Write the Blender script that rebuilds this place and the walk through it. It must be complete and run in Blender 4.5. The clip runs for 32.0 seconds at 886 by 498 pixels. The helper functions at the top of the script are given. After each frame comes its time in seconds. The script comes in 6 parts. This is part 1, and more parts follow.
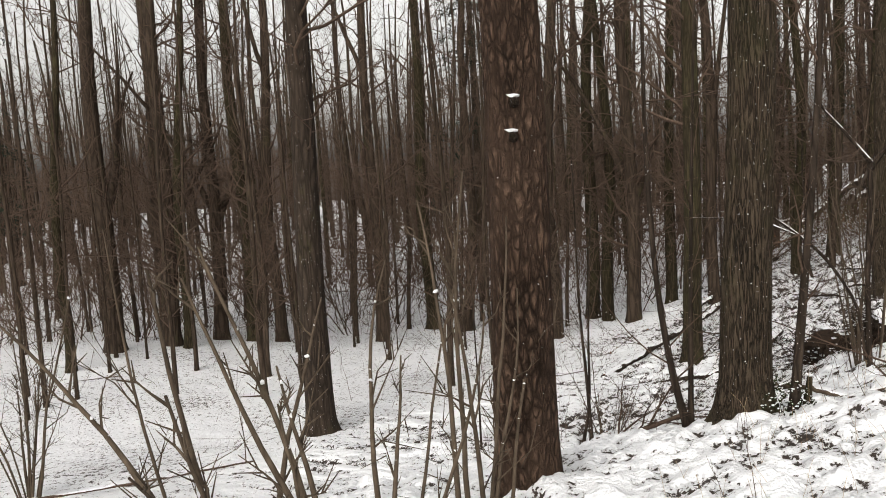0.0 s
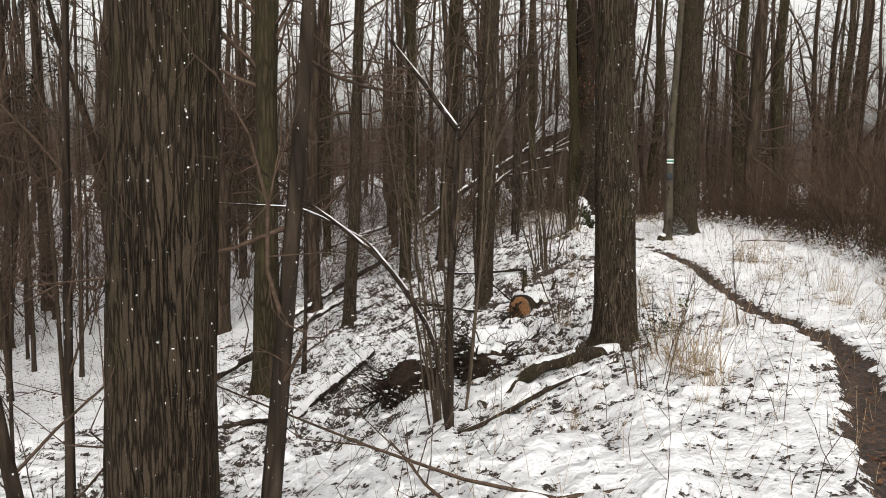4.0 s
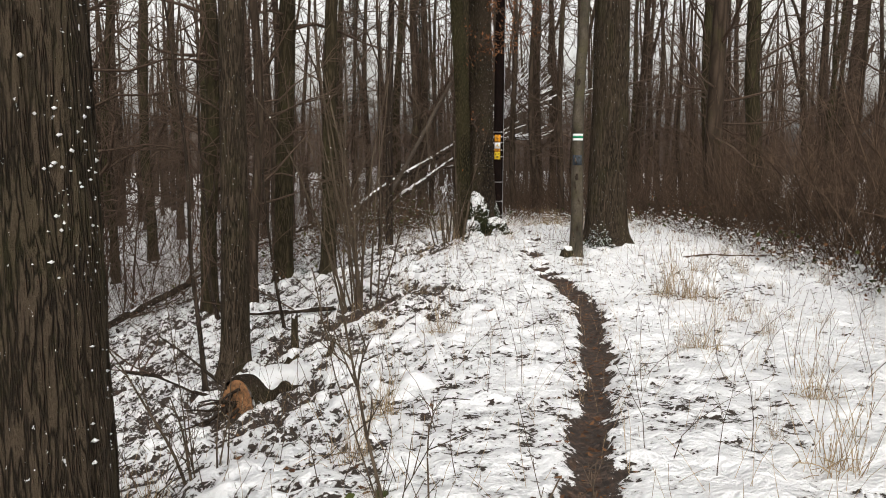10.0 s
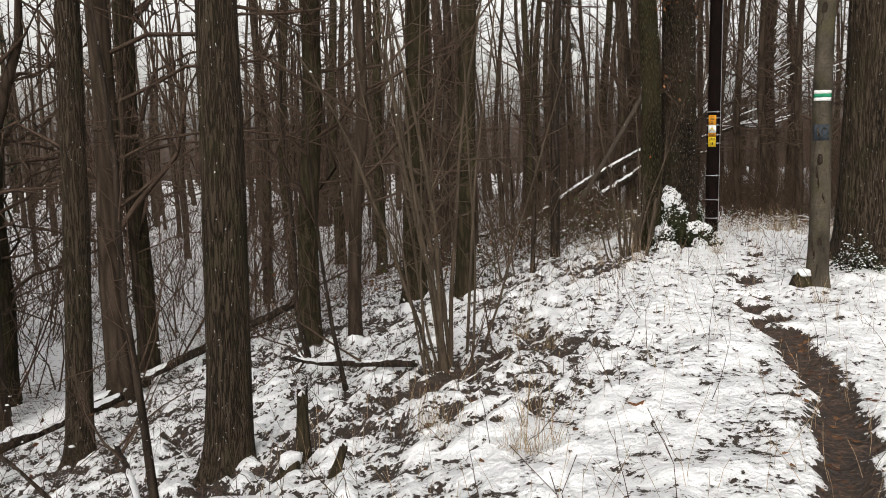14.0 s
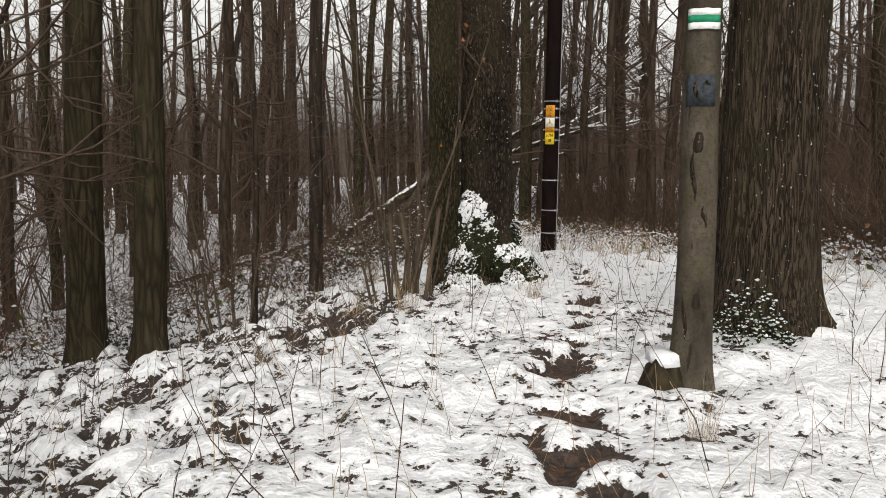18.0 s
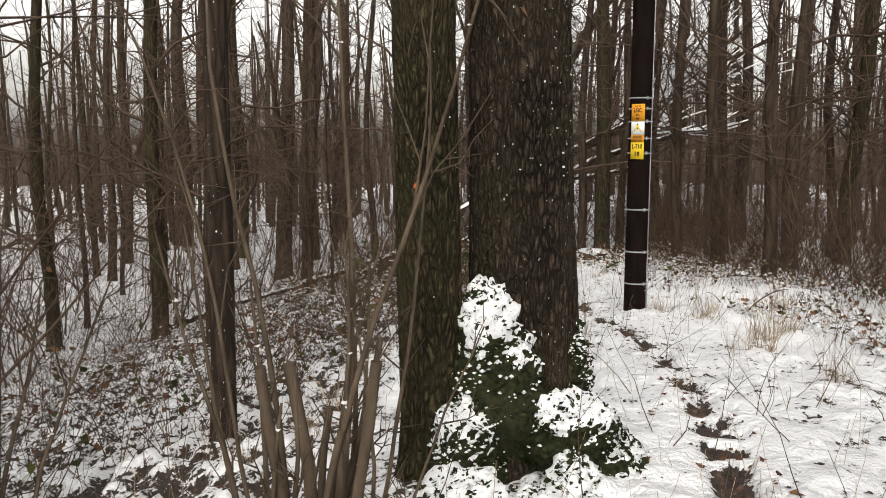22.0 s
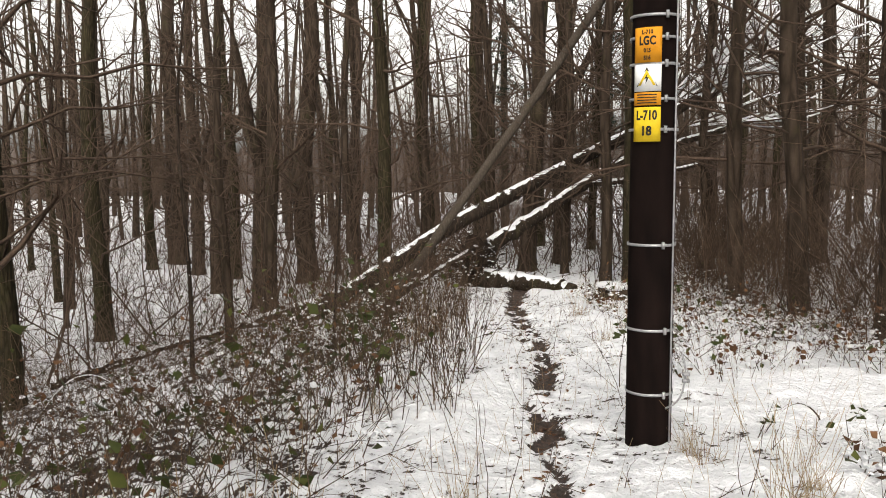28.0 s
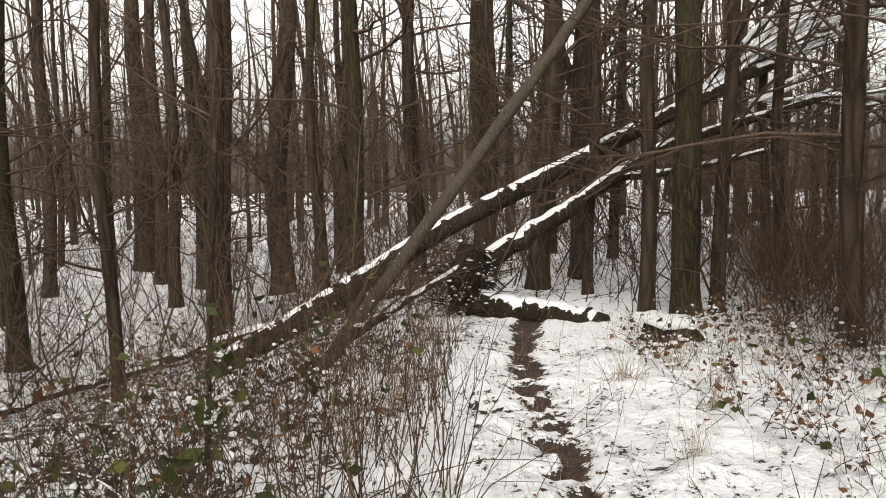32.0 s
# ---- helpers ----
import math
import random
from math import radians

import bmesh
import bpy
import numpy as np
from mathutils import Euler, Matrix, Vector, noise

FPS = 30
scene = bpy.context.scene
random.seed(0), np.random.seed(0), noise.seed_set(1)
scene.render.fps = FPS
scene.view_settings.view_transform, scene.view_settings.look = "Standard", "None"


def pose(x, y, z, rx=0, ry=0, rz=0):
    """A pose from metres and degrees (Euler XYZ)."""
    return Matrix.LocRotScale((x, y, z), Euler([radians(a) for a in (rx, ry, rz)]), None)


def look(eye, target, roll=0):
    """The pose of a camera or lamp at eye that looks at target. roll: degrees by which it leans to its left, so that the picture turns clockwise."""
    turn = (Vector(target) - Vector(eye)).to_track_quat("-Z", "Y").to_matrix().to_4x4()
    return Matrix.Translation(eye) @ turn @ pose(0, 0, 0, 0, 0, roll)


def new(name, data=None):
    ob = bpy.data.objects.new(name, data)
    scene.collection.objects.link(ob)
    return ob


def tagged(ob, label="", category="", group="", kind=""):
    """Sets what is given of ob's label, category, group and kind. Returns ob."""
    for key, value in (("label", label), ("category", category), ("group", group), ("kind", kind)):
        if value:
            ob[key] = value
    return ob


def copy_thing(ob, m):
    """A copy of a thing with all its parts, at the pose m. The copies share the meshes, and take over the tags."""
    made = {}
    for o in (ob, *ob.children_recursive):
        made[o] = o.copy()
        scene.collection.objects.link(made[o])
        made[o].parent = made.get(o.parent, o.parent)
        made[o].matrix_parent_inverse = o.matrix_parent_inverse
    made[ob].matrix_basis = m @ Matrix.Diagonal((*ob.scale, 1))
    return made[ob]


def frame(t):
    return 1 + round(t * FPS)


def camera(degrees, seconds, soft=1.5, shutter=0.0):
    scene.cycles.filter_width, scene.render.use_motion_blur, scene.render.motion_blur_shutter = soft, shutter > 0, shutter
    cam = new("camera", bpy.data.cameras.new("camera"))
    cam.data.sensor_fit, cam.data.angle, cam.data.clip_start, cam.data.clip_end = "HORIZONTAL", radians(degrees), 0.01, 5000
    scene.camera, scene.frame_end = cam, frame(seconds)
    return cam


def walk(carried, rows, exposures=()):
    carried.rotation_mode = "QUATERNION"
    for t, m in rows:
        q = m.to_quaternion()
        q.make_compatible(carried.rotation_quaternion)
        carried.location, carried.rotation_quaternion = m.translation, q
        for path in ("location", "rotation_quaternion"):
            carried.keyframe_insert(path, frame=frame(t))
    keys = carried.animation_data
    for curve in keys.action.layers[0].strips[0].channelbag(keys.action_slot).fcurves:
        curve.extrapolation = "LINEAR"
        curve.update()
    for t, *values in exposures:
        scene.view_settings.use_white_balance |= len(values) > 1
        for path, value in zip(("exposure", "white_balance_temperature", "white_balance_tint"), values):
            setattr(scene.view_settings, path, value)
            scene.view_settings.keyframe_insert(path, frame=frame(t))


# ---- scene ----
cam = camera(55.7, 32.0, soft=0.95)
METRES, EYE, TILT, LEAN, TURN = 33.0, 1.4, 0.0, 0.0, 0.0
ROWS = [
    (0.0, 0.0, 0.0, 0.0, -0.36, -6.33, 3.2),
    (0.5, 0.0079, 0.0113, -0.0003, -2.09, -6.5, 2.8),
    (1.0, 0.0137, 0.0252, -0.0017, -6.23, -6.72, 2.09),
    (1.5, 0.0204, 0.0402, -0.0029, -12.5, -6.86, 1.04),
    (2.0, 0.0262, 0.0545, -0.0049, -17.35, -6.95, 0.28),
    (2.5, 0.0356, 0.0689, -0.0075, -20.34, -7.02, -0.16),
    (4.5, 0.0757, 0.1236, -0.015, -25.93, -7.2, -1.24),
    (5.0, 0.0847, 0.137, -0.0159, -29.34, -7.14, -1.77),
    (5.5, 0.0951, 0.1473, -0.0166, -32.09, -7.01, -2.04),
    (6.0, 0.1091, 0.158, -0.0176, -34.63, -6.92, -2.38),
    (6.5, 0.1237, 0.1689, -0.0192, -36.54, -6.89, -2.53),
    (7.0, 0.1385, 0.1796, -0.0196, -37.79, -6.86, -2.63),
    (7.5, 0.153, 0.1913, -0.0195, -38.61, -6.85, -2.71),
    (8.0, 0.1651, 0.2005, -0.0191, -38.0, -6.82, -2.55),
    (8.5, 0.1772, 0.2109, -0.0204, -34.33, -6.99, -1.92),
    (9.0, 0.1922, 0.2206, -0.022, -30.47, -7.19, -1.24),
    (9.5, 0.2072, 0.233, -0.0239, -27.01, -7.35, -0.74),
    (10.0, 0.223, 0.2441, -0.0247, -24.04, -7.41, -0.32),
    (10.5, 0.2353, 0.2562, -0.0254, -22.04, -7.45, -0.11),
    (11.0, 0.2474, 0.2663, -0.0262, -20.95, -7.48, 0.01),
    (11.5, 0.2558, 0.2773, -0.0274, -19.85, -7.47, 0.06),
    (12.0, 0.2633, 0.2899, -0.0288, -17.78, -7.43, 0.28),
    (12.5, 0.2689, 0.3003, -0.0295, -14.49, -7.35, 0.67),
    (13.0, 0.2758, 0.3156, -0.0309, -10.72, -7.36, 1.04),
    (13.5, 0.2822, 0.3292, -0.0324, -8.82, -7.29, 1.09),
    (15.5, 0.309, 0.3893, -0.0369, -12.76, -7.11, 0.04),
    (16.0, 0.3163, 0.4016, -0.0379, -16.15, -6.92, -0.53),
    (16.5, 0.3257, 0.4126, -0.0394, -17.9, -6.81, -0.69),
    (17.0, 0.3341, 0.4244, -0.0408, -18.11, -6.8, -0.76),
    (17.5, 0.3444, 0.4382, -0.0414, -18.06, -6.9, -0.74),
    (18.0, 0.355, 0.4535, -0.0414, -18.0, -7.02, -0.73),
    (18.5, 0.3636, 0.4685, -0.0382, -17.89, -7.04, -0.64),
    (19.0, 0.373, 0.4802, -0.0364, -17.76, -7.03, -0.65),
    (19.5, 0.3787, 0.4943, -0.0369, -17.71, -7.03, -0.71),
    (20.0, 0.3857, 0.5091, -0.0382, -18.09, -7.08, -0.76),
    (20.5, 0.3897, 0.5208, -0.0387, -18.57, -7.08, -0.86),
    (21.0, 0.3954, 0.5381, -0.0391, -18.43, -7.09, -0.93),
    (21.5, 0.4008, 0.553, -0.0371, -15.83, -7.03, -0.6),
    (22.0, 0.4043, 0.5665, -0.037, -12.86, -6.73, -0.23),
    (22.5, 0.4092, 0.5793, -0.0361, -12.96, -6.47, -0.22),
    (23.0, 0.4133, 0.5915, -0.0356, -15.39, -6.31, -0.58),
    (23.5, 0.4194, 0.6019, -0.0355, -21.16, -6.15, -1.29),
    (24.0, 0.4252, 0.6106, -0.0343, -25.74, -5.98, -1.76),
    (24.5, 0.4321, 0.6238, -0.0354, -28.19, -5.84, -1.97),
    (25.0, 0.44, 0.6322, -0.0368, -27.05, -5.78, -1.61),
    (25.5, 0.447, 0.6406, -0.0386, -23.5, -5.86, -1.16),
    (26.0, 0.4563, 0.6527, -0.0408, -19.16, -6.0, -0.57),
    (26.5, 0.4662, 0.6655, -0.0416, -14.81, -6.09, -0.0),
    (28.5, 0.4844, 0.721, -0.0439, -8.23, -6.19, 0.53),
    (29.0, 0.4886, 0.7365, -0.0454, -7.33, -6.23, 0.65),
    (29.5, 0.4949, 0.7528, -0.0454, -6.97, -6.2, 0.7),
    (30.0, 0.499, 0.7673, -0.0449, -7.15, -6.22, 0.57),
    (30.5, 0.503, 0.782, -0.0457, -7.83, -6.22, 0.52),
    (31.0, 0.5073, 0.7954, -0.0466, -8.46, -6.18, 0.4),
    (31.5, 0.508, 0.8113, -0.0482, -8.79, -6.13, 0.32),
    (32.0, 0.5099, 0.8259, -0.0501, -8.69, -6.11, 0.45),
]
EXPOSURE = ((0.0, 0.56, 6850, 10), (12.0, 0.57, 6850, 10), (16.0, 0.50, 6850, 10), (18.5, 0.52, 6850, 10), (20.0, 0.70, 6880, 10), (21.0, 0.79, 6900, 10), (26.0, 0.95, 6950, 10), (32.0, 1.02, 7000, 10))
walk(cam, [(t, pose(0, 0, EYE, TILT, LEAN, TURN) @ pose(METRES * x, METRES * y, METRES * z, 90 + pitch, roll, yaw)) for t, x, y, z, yaw, pitch, roll in ROWS], EXPOSURE)


# world and light: an even overcast sky with a weak, wide sun behind it
def tree_nodes(owner):
    owner.use_nodes = True
    owner.node_tree.nodes.clear()
    return owner.node_tree


def node(nt, kind, **values):
    n = nt.nodes.new(kind)
    for key, value in values.items():
        if key.startswith("_"):
            continue
        if hasattr(n, key) and key not in n.inputs:
            setattr(n, key, value)
        else:
            n.inputs[key.replace("_", " ")].default_value = value
    return n


SUN_UP, SUN_TURN = radians(38), radians(200)
world = bpy.data.worlds.new("overcast_sky")
scene.world = world
wt = tree_nodes(world)
sky = node(wt, "ShaderNodeTexSky", sky_type="NISHITA", sun_disc=False, sun_elevation=SUN_UP, sun_rotation=SUN_TURN, air_density=1.0, dust_density=4.0, ozone_density=1.0)
grey = node(wt, "ShaderNodeHueSaturation", Saturation=0.12)
back = node(wt, "ShaderNodeBackground", Strength=0.15)
wout = node(wt, "ShaderNodeOutputWorld")
wt.links.new(sky.outputs[0], grey.inputs["Color"])
wt.links.new(grey.outputs[0], back.inputs["Color"])
wt.links.new(back.outputs[0], wout.inputs["Surface"])
sun = new("sun", bpy.data.lights.new("sun", "SUN"))
sun.data.energy, sun.data.angle, sun.data.color = 0.8, radians(60), (1.0, 0.98, 0.95)
sun.matrix_world = look((0, 0, 30), (-math.sin(SUN_TURN) * 20, -math.cos(SUN_TURN) * 20, 30 - 20 * math.tan(SUN_UP)))


# materials
def material(name):
    m = bpy.data.materials.new(name)
    nt = tree_nodes(m)
    bsdf = node(nt, "ShaderNodeBsdfPrincipled")
    out = node(nt, "ShaderNodeOutputMaterial")
    nt.links.new(bsdf.outputs[0], out.inputs[0])
    return m, nt, bsdf


def coords(nt, scale=(1, 1, 1), world_space=False):
    if world_space:
        src = node(nt, "ShaderNodeNewGeometry").outputs["Position"]
    else:
        src = node(nt, "ShaderNodeTexCoord").outputs["Object"]
    mp = node(nt, "ShaderNodeMapping")
    mp.inputs["Scale"].default_value = scale
    nt.links.new(src, mp.inputs["Vector"])
    return mp.outputs[0]


def noise_tex(nt, vec, scale, detail=4.0, rough=0.6):
    n = node(nt, "ShaderNodeTexNoise", Scale=scale, Detail=detail, Roughness=rough)
    nt.links.new(vec, n.inputs["Vector"])
    return n.outputs["Fac"]


def ramp(nt, fac, stops):
    r = node(nt, "ShaderNodeValToRGB")
    while len(r.color_ramp.elements) < len(stops):
        r.color_ramp.elements.new(0.5)
    for e, (p, c) in zip(r.color_ramp.elements, stops):
        e.position, e.color = p, (*c, 1) if len(c) == 3 else c
    nt.links.new(fac, r.inputs[0])
    return r.outputs[0]


def mix(nt, fac, a, b, blend="MIX"):
    m = node(nt, "ShaderNodeMix", data_type="RGBA", blend_type=blend)
    for sock, value in ((m.inputs[0], fac), (m.inputs[6], a), (m.inputs[7], b)):
        if isinstance(value, (tuple, float, int)):
            sock.default_value = (*value, 1) if isinstance(value, tuple) else value
        else:
            nt.links.new(value, sock)
    return m.outputs[2]


def sums(nt, op, a, b):
    m = node(nt, "ShaderNodeMath", operation=op)
    for sock, value in ((m.inputs[0], a), (m.inputs[1], b)):
        if isinstance(value, (float, int)):
            sock.default_value = value
        else:
            nt.links.new(value, sock)
    return m.outputs[0]


def bump(nt, bsdf, height, strength, dist):
    b = node(nt, "ShaderNodeBump", Strength=strength, Distance=dist)
    nt.links.new(height, b.inputs["Height"])
    nt.links.new(b.outputs[0], bsdf.inputs["Normal"])


BLACK, WHITE = (0, 0, 0), (1, 1, 1)


def bark_material(name, dark, light, moss=0.0, plate=14.0, stretch=0.16, snow=0.0, relief=0.012, ridged=0.0):
    """Fissured bark: long plates with dark cracks, algae in patches, a dusting of snow caught in the cracks."""
    m, nt, bsdf = material(name)
    vec = coords(nt, (1, 1, stretch))
    warp = node(nt, "ShaderNodeTexNoise", Scale=plate * 0.45, Detail=3.0)
    nt.links.new(vec, warp.inputs["Vector"])
    vm = node(nt, "ShaderNodeVectorMath", operation="MULTIPLY_ADD")
    vm.inputs[1].default_value = (1.5 / plate, 1.5 / plate, 1.5 / plate)
    nt.links.new(warp.outputs["Color"], vm.inputs[0])
    nt.links.new(vec, vm.inputs[2])
    vo = node(nt, "ShaderNodeTexVoronoi", feature="DISTANCE_TO_EDGE", Scale=plate)
    nt.links.new(vm.outputs[0], vo.inputs["Vector"])
    crack = ramp(nt, vo.outputs["Distance"], [(0.0, BLACK), (0.08, (0.25, 0.25, 0.25)), (0.3, WHITE)])
    if ridged:
        ridge = noise_tex(nt, coords(nt, (1, 1, stretch)), plate, 2.5, 0.55)
        line = sums(nt, "ABSOLUTE", sums(nt, "SUBTRACT", ridge, 0.5), 0.0)
        furrow = ramp(nt, line, [(0.0, BLACK), (0.03, (0.22, 0.22, 0.22)), (0.085, WHITE)])
        crack = mix(nt, ridged, crack, furrow, "MULTIPLY") if ridged < 1 else furrow
    grain = noise_tex(nt, coords(nt, (1, 1, 0.3)), plate * 5, 5.0, 0.7)
    tone = mix(nt, sums(nt, "MULTIPLY", crack, grain), dark, light)
    big = noise_tex(nt, coords(nt, (1, 1, 0.4)), 2.2, 4.0)
    tone = mix(nt, ramp(nt, big, [(0.35, BLACK), (0.7, (0.55, 0.55, 0.55))]), tone, tuple(c * 0.55 for c in light))
    if moss:
        green = ramp(nt, noise_tex(nt, coords(nt, (1, 1, 0.5)), 3.1, 6.0, 0.7), [(0.62 - 0.28 * moss, BLACK), (0.8 - 0.1 * moss, (0.8, 0.8, 0.8))])
        tone = mix(nt, green, tone, (0.050, 0.047, 0.021))
    if snow:
        fleck = ramp(nt, noise_tex(nt, coords(nt, (1, 1, 0.6)), 55.0, 3.0, 0.65), [(0.70 - 0.06 * snow, BLACK), (0.73 - 0.06 * snow, WHITE)])
        tone = mix(nt, fleck, tone, (0.8, 0.81, 0.84))
    nt.links.new(tone, bsdf.inputs["Base Color"])
    bsdf.inputs["Roughness"].default_value = 0.92
    bsdf.inputs["Specular IOR Level"].default_value = 0.08
    bump(nt, bsdf, sums(nt, "ADD", crack, sums(nt, "MULTIPLY", grain, 0.5)), 0.9, relief)
    return m


BARK = bark_material("grey_brown_bark", (0.012, 0.009, 0.007), (0.075, 0.055, 0.041), moss=0.15, snow=0.15)
BARK_GREEN = bark_material("algae_covered_bark", (0.012, 0.010, 0.006), (0.078, 0.060, 0.036), moss=0.45, plate=17)
BARK_PINE = bark_material("pine_bark", (0.010, 0.006, 0.004), (0.185, 0.118, 0.083), plate=17, stretch=0.36, relief=0.05, ridged=0.8)
BARK_OAK = bark_material("deeply_fissured_bark", (0.010, 0.008, 0.006), (0.132, 0.099, 0.068), moss=0.4, plate=52, stretch=0.085, snow=0.2, relief=0.035, ridged=1.0)
BARK_DARK = bark_material("dark_rough_bark", (0.006, 0.005, 0.004), (0.185, 0.136, 0.095), moss=0.4, plate=40, stretch=0.30, snow=0.25, relief=0.06, ridged=0.75)
BARK_SLIM = bark_material("plated_olive_bark", (0.007, 0.006, 0.004), (0.170, 0.138, 0.072), moss=0.55, plate=38, stretch=0.30, relief=0.05, ridged=0.75)
BARK_PALE = bark_material("pale_dead_bark", (0.040, 0.032, 0.025), (0.120, 0.098, 0.078), moss=0.2, plate=30, stretch=0.2, relief=0.006)
BARK_FAR = bark_material("distant_bark", (0.020, 0.014, 0.010), (0.098, 0.071, 0.052), moss=0.25, plate=9)


def smooth_bark():
    """Thin grey bark with algae in blotches, short cross lines and old dark scratches."""
    m, nt, bsdf = material("smooth_grey_bark")
    big = noise_tex(nt, coords(nt, (1, 1, 0.45)), 6.0, 6.0, 0.65)
    lines = noise_tex(nt, coords(nt, (0.5, 0.5, 3.0)), 22.0, 4.0, 0.7)
    scratch = noise_tex(nt, coords(nt, (1, 1, 0.14)), 26.0, 3.0, 0.6)
    tone = mix(nt, ramp(nt, big, [(0.36, BLACK), (0.6, WHITE)]), (0.026, 0.022, 0.016), (0.080, 0.066, 0.050))
    tone = mix(nt, ramp(nt, noise_tex(nt, coords(nt), 3.5, 6.0, 0.7), [(0.48, BLACK), (0.66, (0.7, 0.7, 0.7))]), tone, (0.062, 0.056, 0.028))
    tone = mix(nt, ramp(nt, lines, [(0.56, BLACK), (0.68, (0.5, 0.5, 0.5))]), tone, (0.034, 0.028, 0.022))
    tone = mix(nt, ramp(nt, scratch, [(0.64, BLACK), (0.70, (0.85, 0.85, 0.85))]), tone, (0.014, 0.011, 0.009))
    speckle = noise_tex(nt, coords(nt), 55.0, 5.0, 0.7)
    tone = mix(nt, ramp(nt, speckle, [(0.50, BLACK), (0.66, (0.7, 0.7, 0.7))]), tone, (0.024, 0.020, 0.015))
    nt.links.new(tone, bsdf.inputs["Base Color"])
    bsdf.inputs["Roughness"].default_value = 0.85
    bsdf.inputs["Specular IOR Level"].default_value = 0.12
    bump(nt, bsdf, sums(nt, "ADD", big, sums(nt, "SUBTRACT", sums(nt, "MULTIPLY", lines, 0.4), scratch)), 0.6, 0.012)
    return m


def plain_material(name, a, b, scale=20.0, rough=0.85, relief=0.002, island=0.0, stretch=(1, 1, 1), metal=0.0, gloss=0.1):
    m, nt, bsdf = material(name)
    f = noise_tex(nt, coords(nt, stretch), scale, 5.0, 0.65)
    tone = mix(nt, ramp(nt, f, [(0.3, BLACK), (0.7, WHITE)]), a, b)
    if island:
        rnd = node(nt, "ShaderNodeNewGeometry").outputs["Random Per Island"]
        tone = mix(nt, island, tone, ramp(nt, rnd, [(0.0, tuple(c * 0.35 for c in a)), (0.5, a), (1.0, b)]))
    nt.links.new(tone, bsdf.inputs["Base Color"])
    bsdf.inputs["Roughness"].default_value = rough
    bsdf.inputs["Specular IOR Level"].default_value = 0.5 if metal else gloss
    bsdf.inputs["Metallic"].default_value = metal
    bump(nt, bsdf, f, 0.5, relief)
    return m


BARK_SMOOTH = smooth_bark()
TWIG = plain_material("twig_bark", (0.042, 0.028, 0.020), (0.104, 0.071, 0.052), 30)
STEM = plain_material("hazel_stem_bark", (0.036, 0.027, 0.019), (0.105, 0.079, 0.056), 16, stretch=(1, 1, 0.3))
THICKET = plain_material("brown_thicket_stems", (0.058, 0.037, 0.025), (0.140, 0.097, 0.067), 5, island=0.85)
GRASS = plain_material("dry_straw_grass", (0.24, 0.17, 0.10), (0.46, 0.36, 0.23), 6, island=0.6)
LEAF = plain_material("dead_brown_leaves", (0.070, 0.034, 0.020), (0.210, 0.110, 0.055), 12, island=0.7)
LEAF_OAK = plain_material("rusty_clinging_leaves", (0.120, 0.050, 0.022), (0.300, 0.140, 0.065), 12, island=0.7)
LEAF_GREEN = plain_material("green_bramble_leaves", (0.018, 0.028, 0.010), (0.095, 0.100, 0.024), 12, island=0.6, rough=0.6)
EARTH = plain_material("dark_root_earth", (0.010, 0.007, 0.005), (0.040, 0.026, 0.018), 18, rough=0.95, relief=0.02)
IVY = plain_material("ivy_and_moss", (0.007, 0.011, 0.004), (0.032, 0.038, 0.013), 14, island=0.6, rough=0.7)
MOSS = plain_material("dark_moss", (0.006, 0.007, 0.004), (0.034, 0.036, 0.016), 42, rough=0.95, relief=0.035)
NEEDLE = plain_material("spruce_needles", (0.006, 0.012, 0.008), (0.024, 0.036, 0.022), 8, island=0.6)
CUT = plain_material("weathered_cut_wood", (0.05, 0.03, 0.018), (0.34, 0.17, 0.08), 24, rough=0.8, island=0.0)
POLE = plain_material("rust_brown_pole_paint", (0.004, 0.0029, 0.0027), (0.013, 0.008, 0.007), 9, rough=0.85, stretch=(1, 1, 0.25), gloss=0.03)
BAND = plain_material("galvanised_steel_band", (0.30, 0.30, 0.31), (0.46, 0.46, 0.47), 60, rough=0.45, metal=0.6, relief=0.0005)
YELLOW = plain_material("yellow_sign_enamel", (0.62, 0.42, 0.02), (0.72, 0.52, 0.03), 20, rough=0.45, relief=0.0003)
ORANGE = plain_material("orange_sign_enamel", (0.60, 0.24, 0.015), (0.68, 0.30, 0.025), 20, rough=0.45, relief=0.0003)
SIGN_WHITE = plain_material("white_sign_enamel", (0.66, 0.66, 0.64), (0.78, 0.78, 0.77), 20, rough=0.45, relief=0.0003)
INK = plain_material("black_sign_ink", (0.012, 0.012, 0.012), (0.03, 0.03, 0.03), 30, rough=0.5, relief=0.0002)
PAINT_WHITE = plain_material("worn_white_blaze_paint", (0.50, 0.52, 0.50), (0.80, 0.81, 0.80), 45, rough=0.7, relief=0.0004)
PAINT_GREEN = plain_material("green_blaze_paint", (0.010, 0.15, 0.075), (0.02, 0.23, 0.12), 40, rough=0.6, relief=0.0004)
PAINT_GREY = plain_material("old_slate_blue_paint", (0.014, 0.017, 0.020), (0.050, 0.058, 0.068), 42, rough=0.75)
ORANGE_DOT = plain_material("orange_dot_paint", (0.22, 0.06, 0.022), (0.42, 0.12, 0.04), 50, rough=0.8)


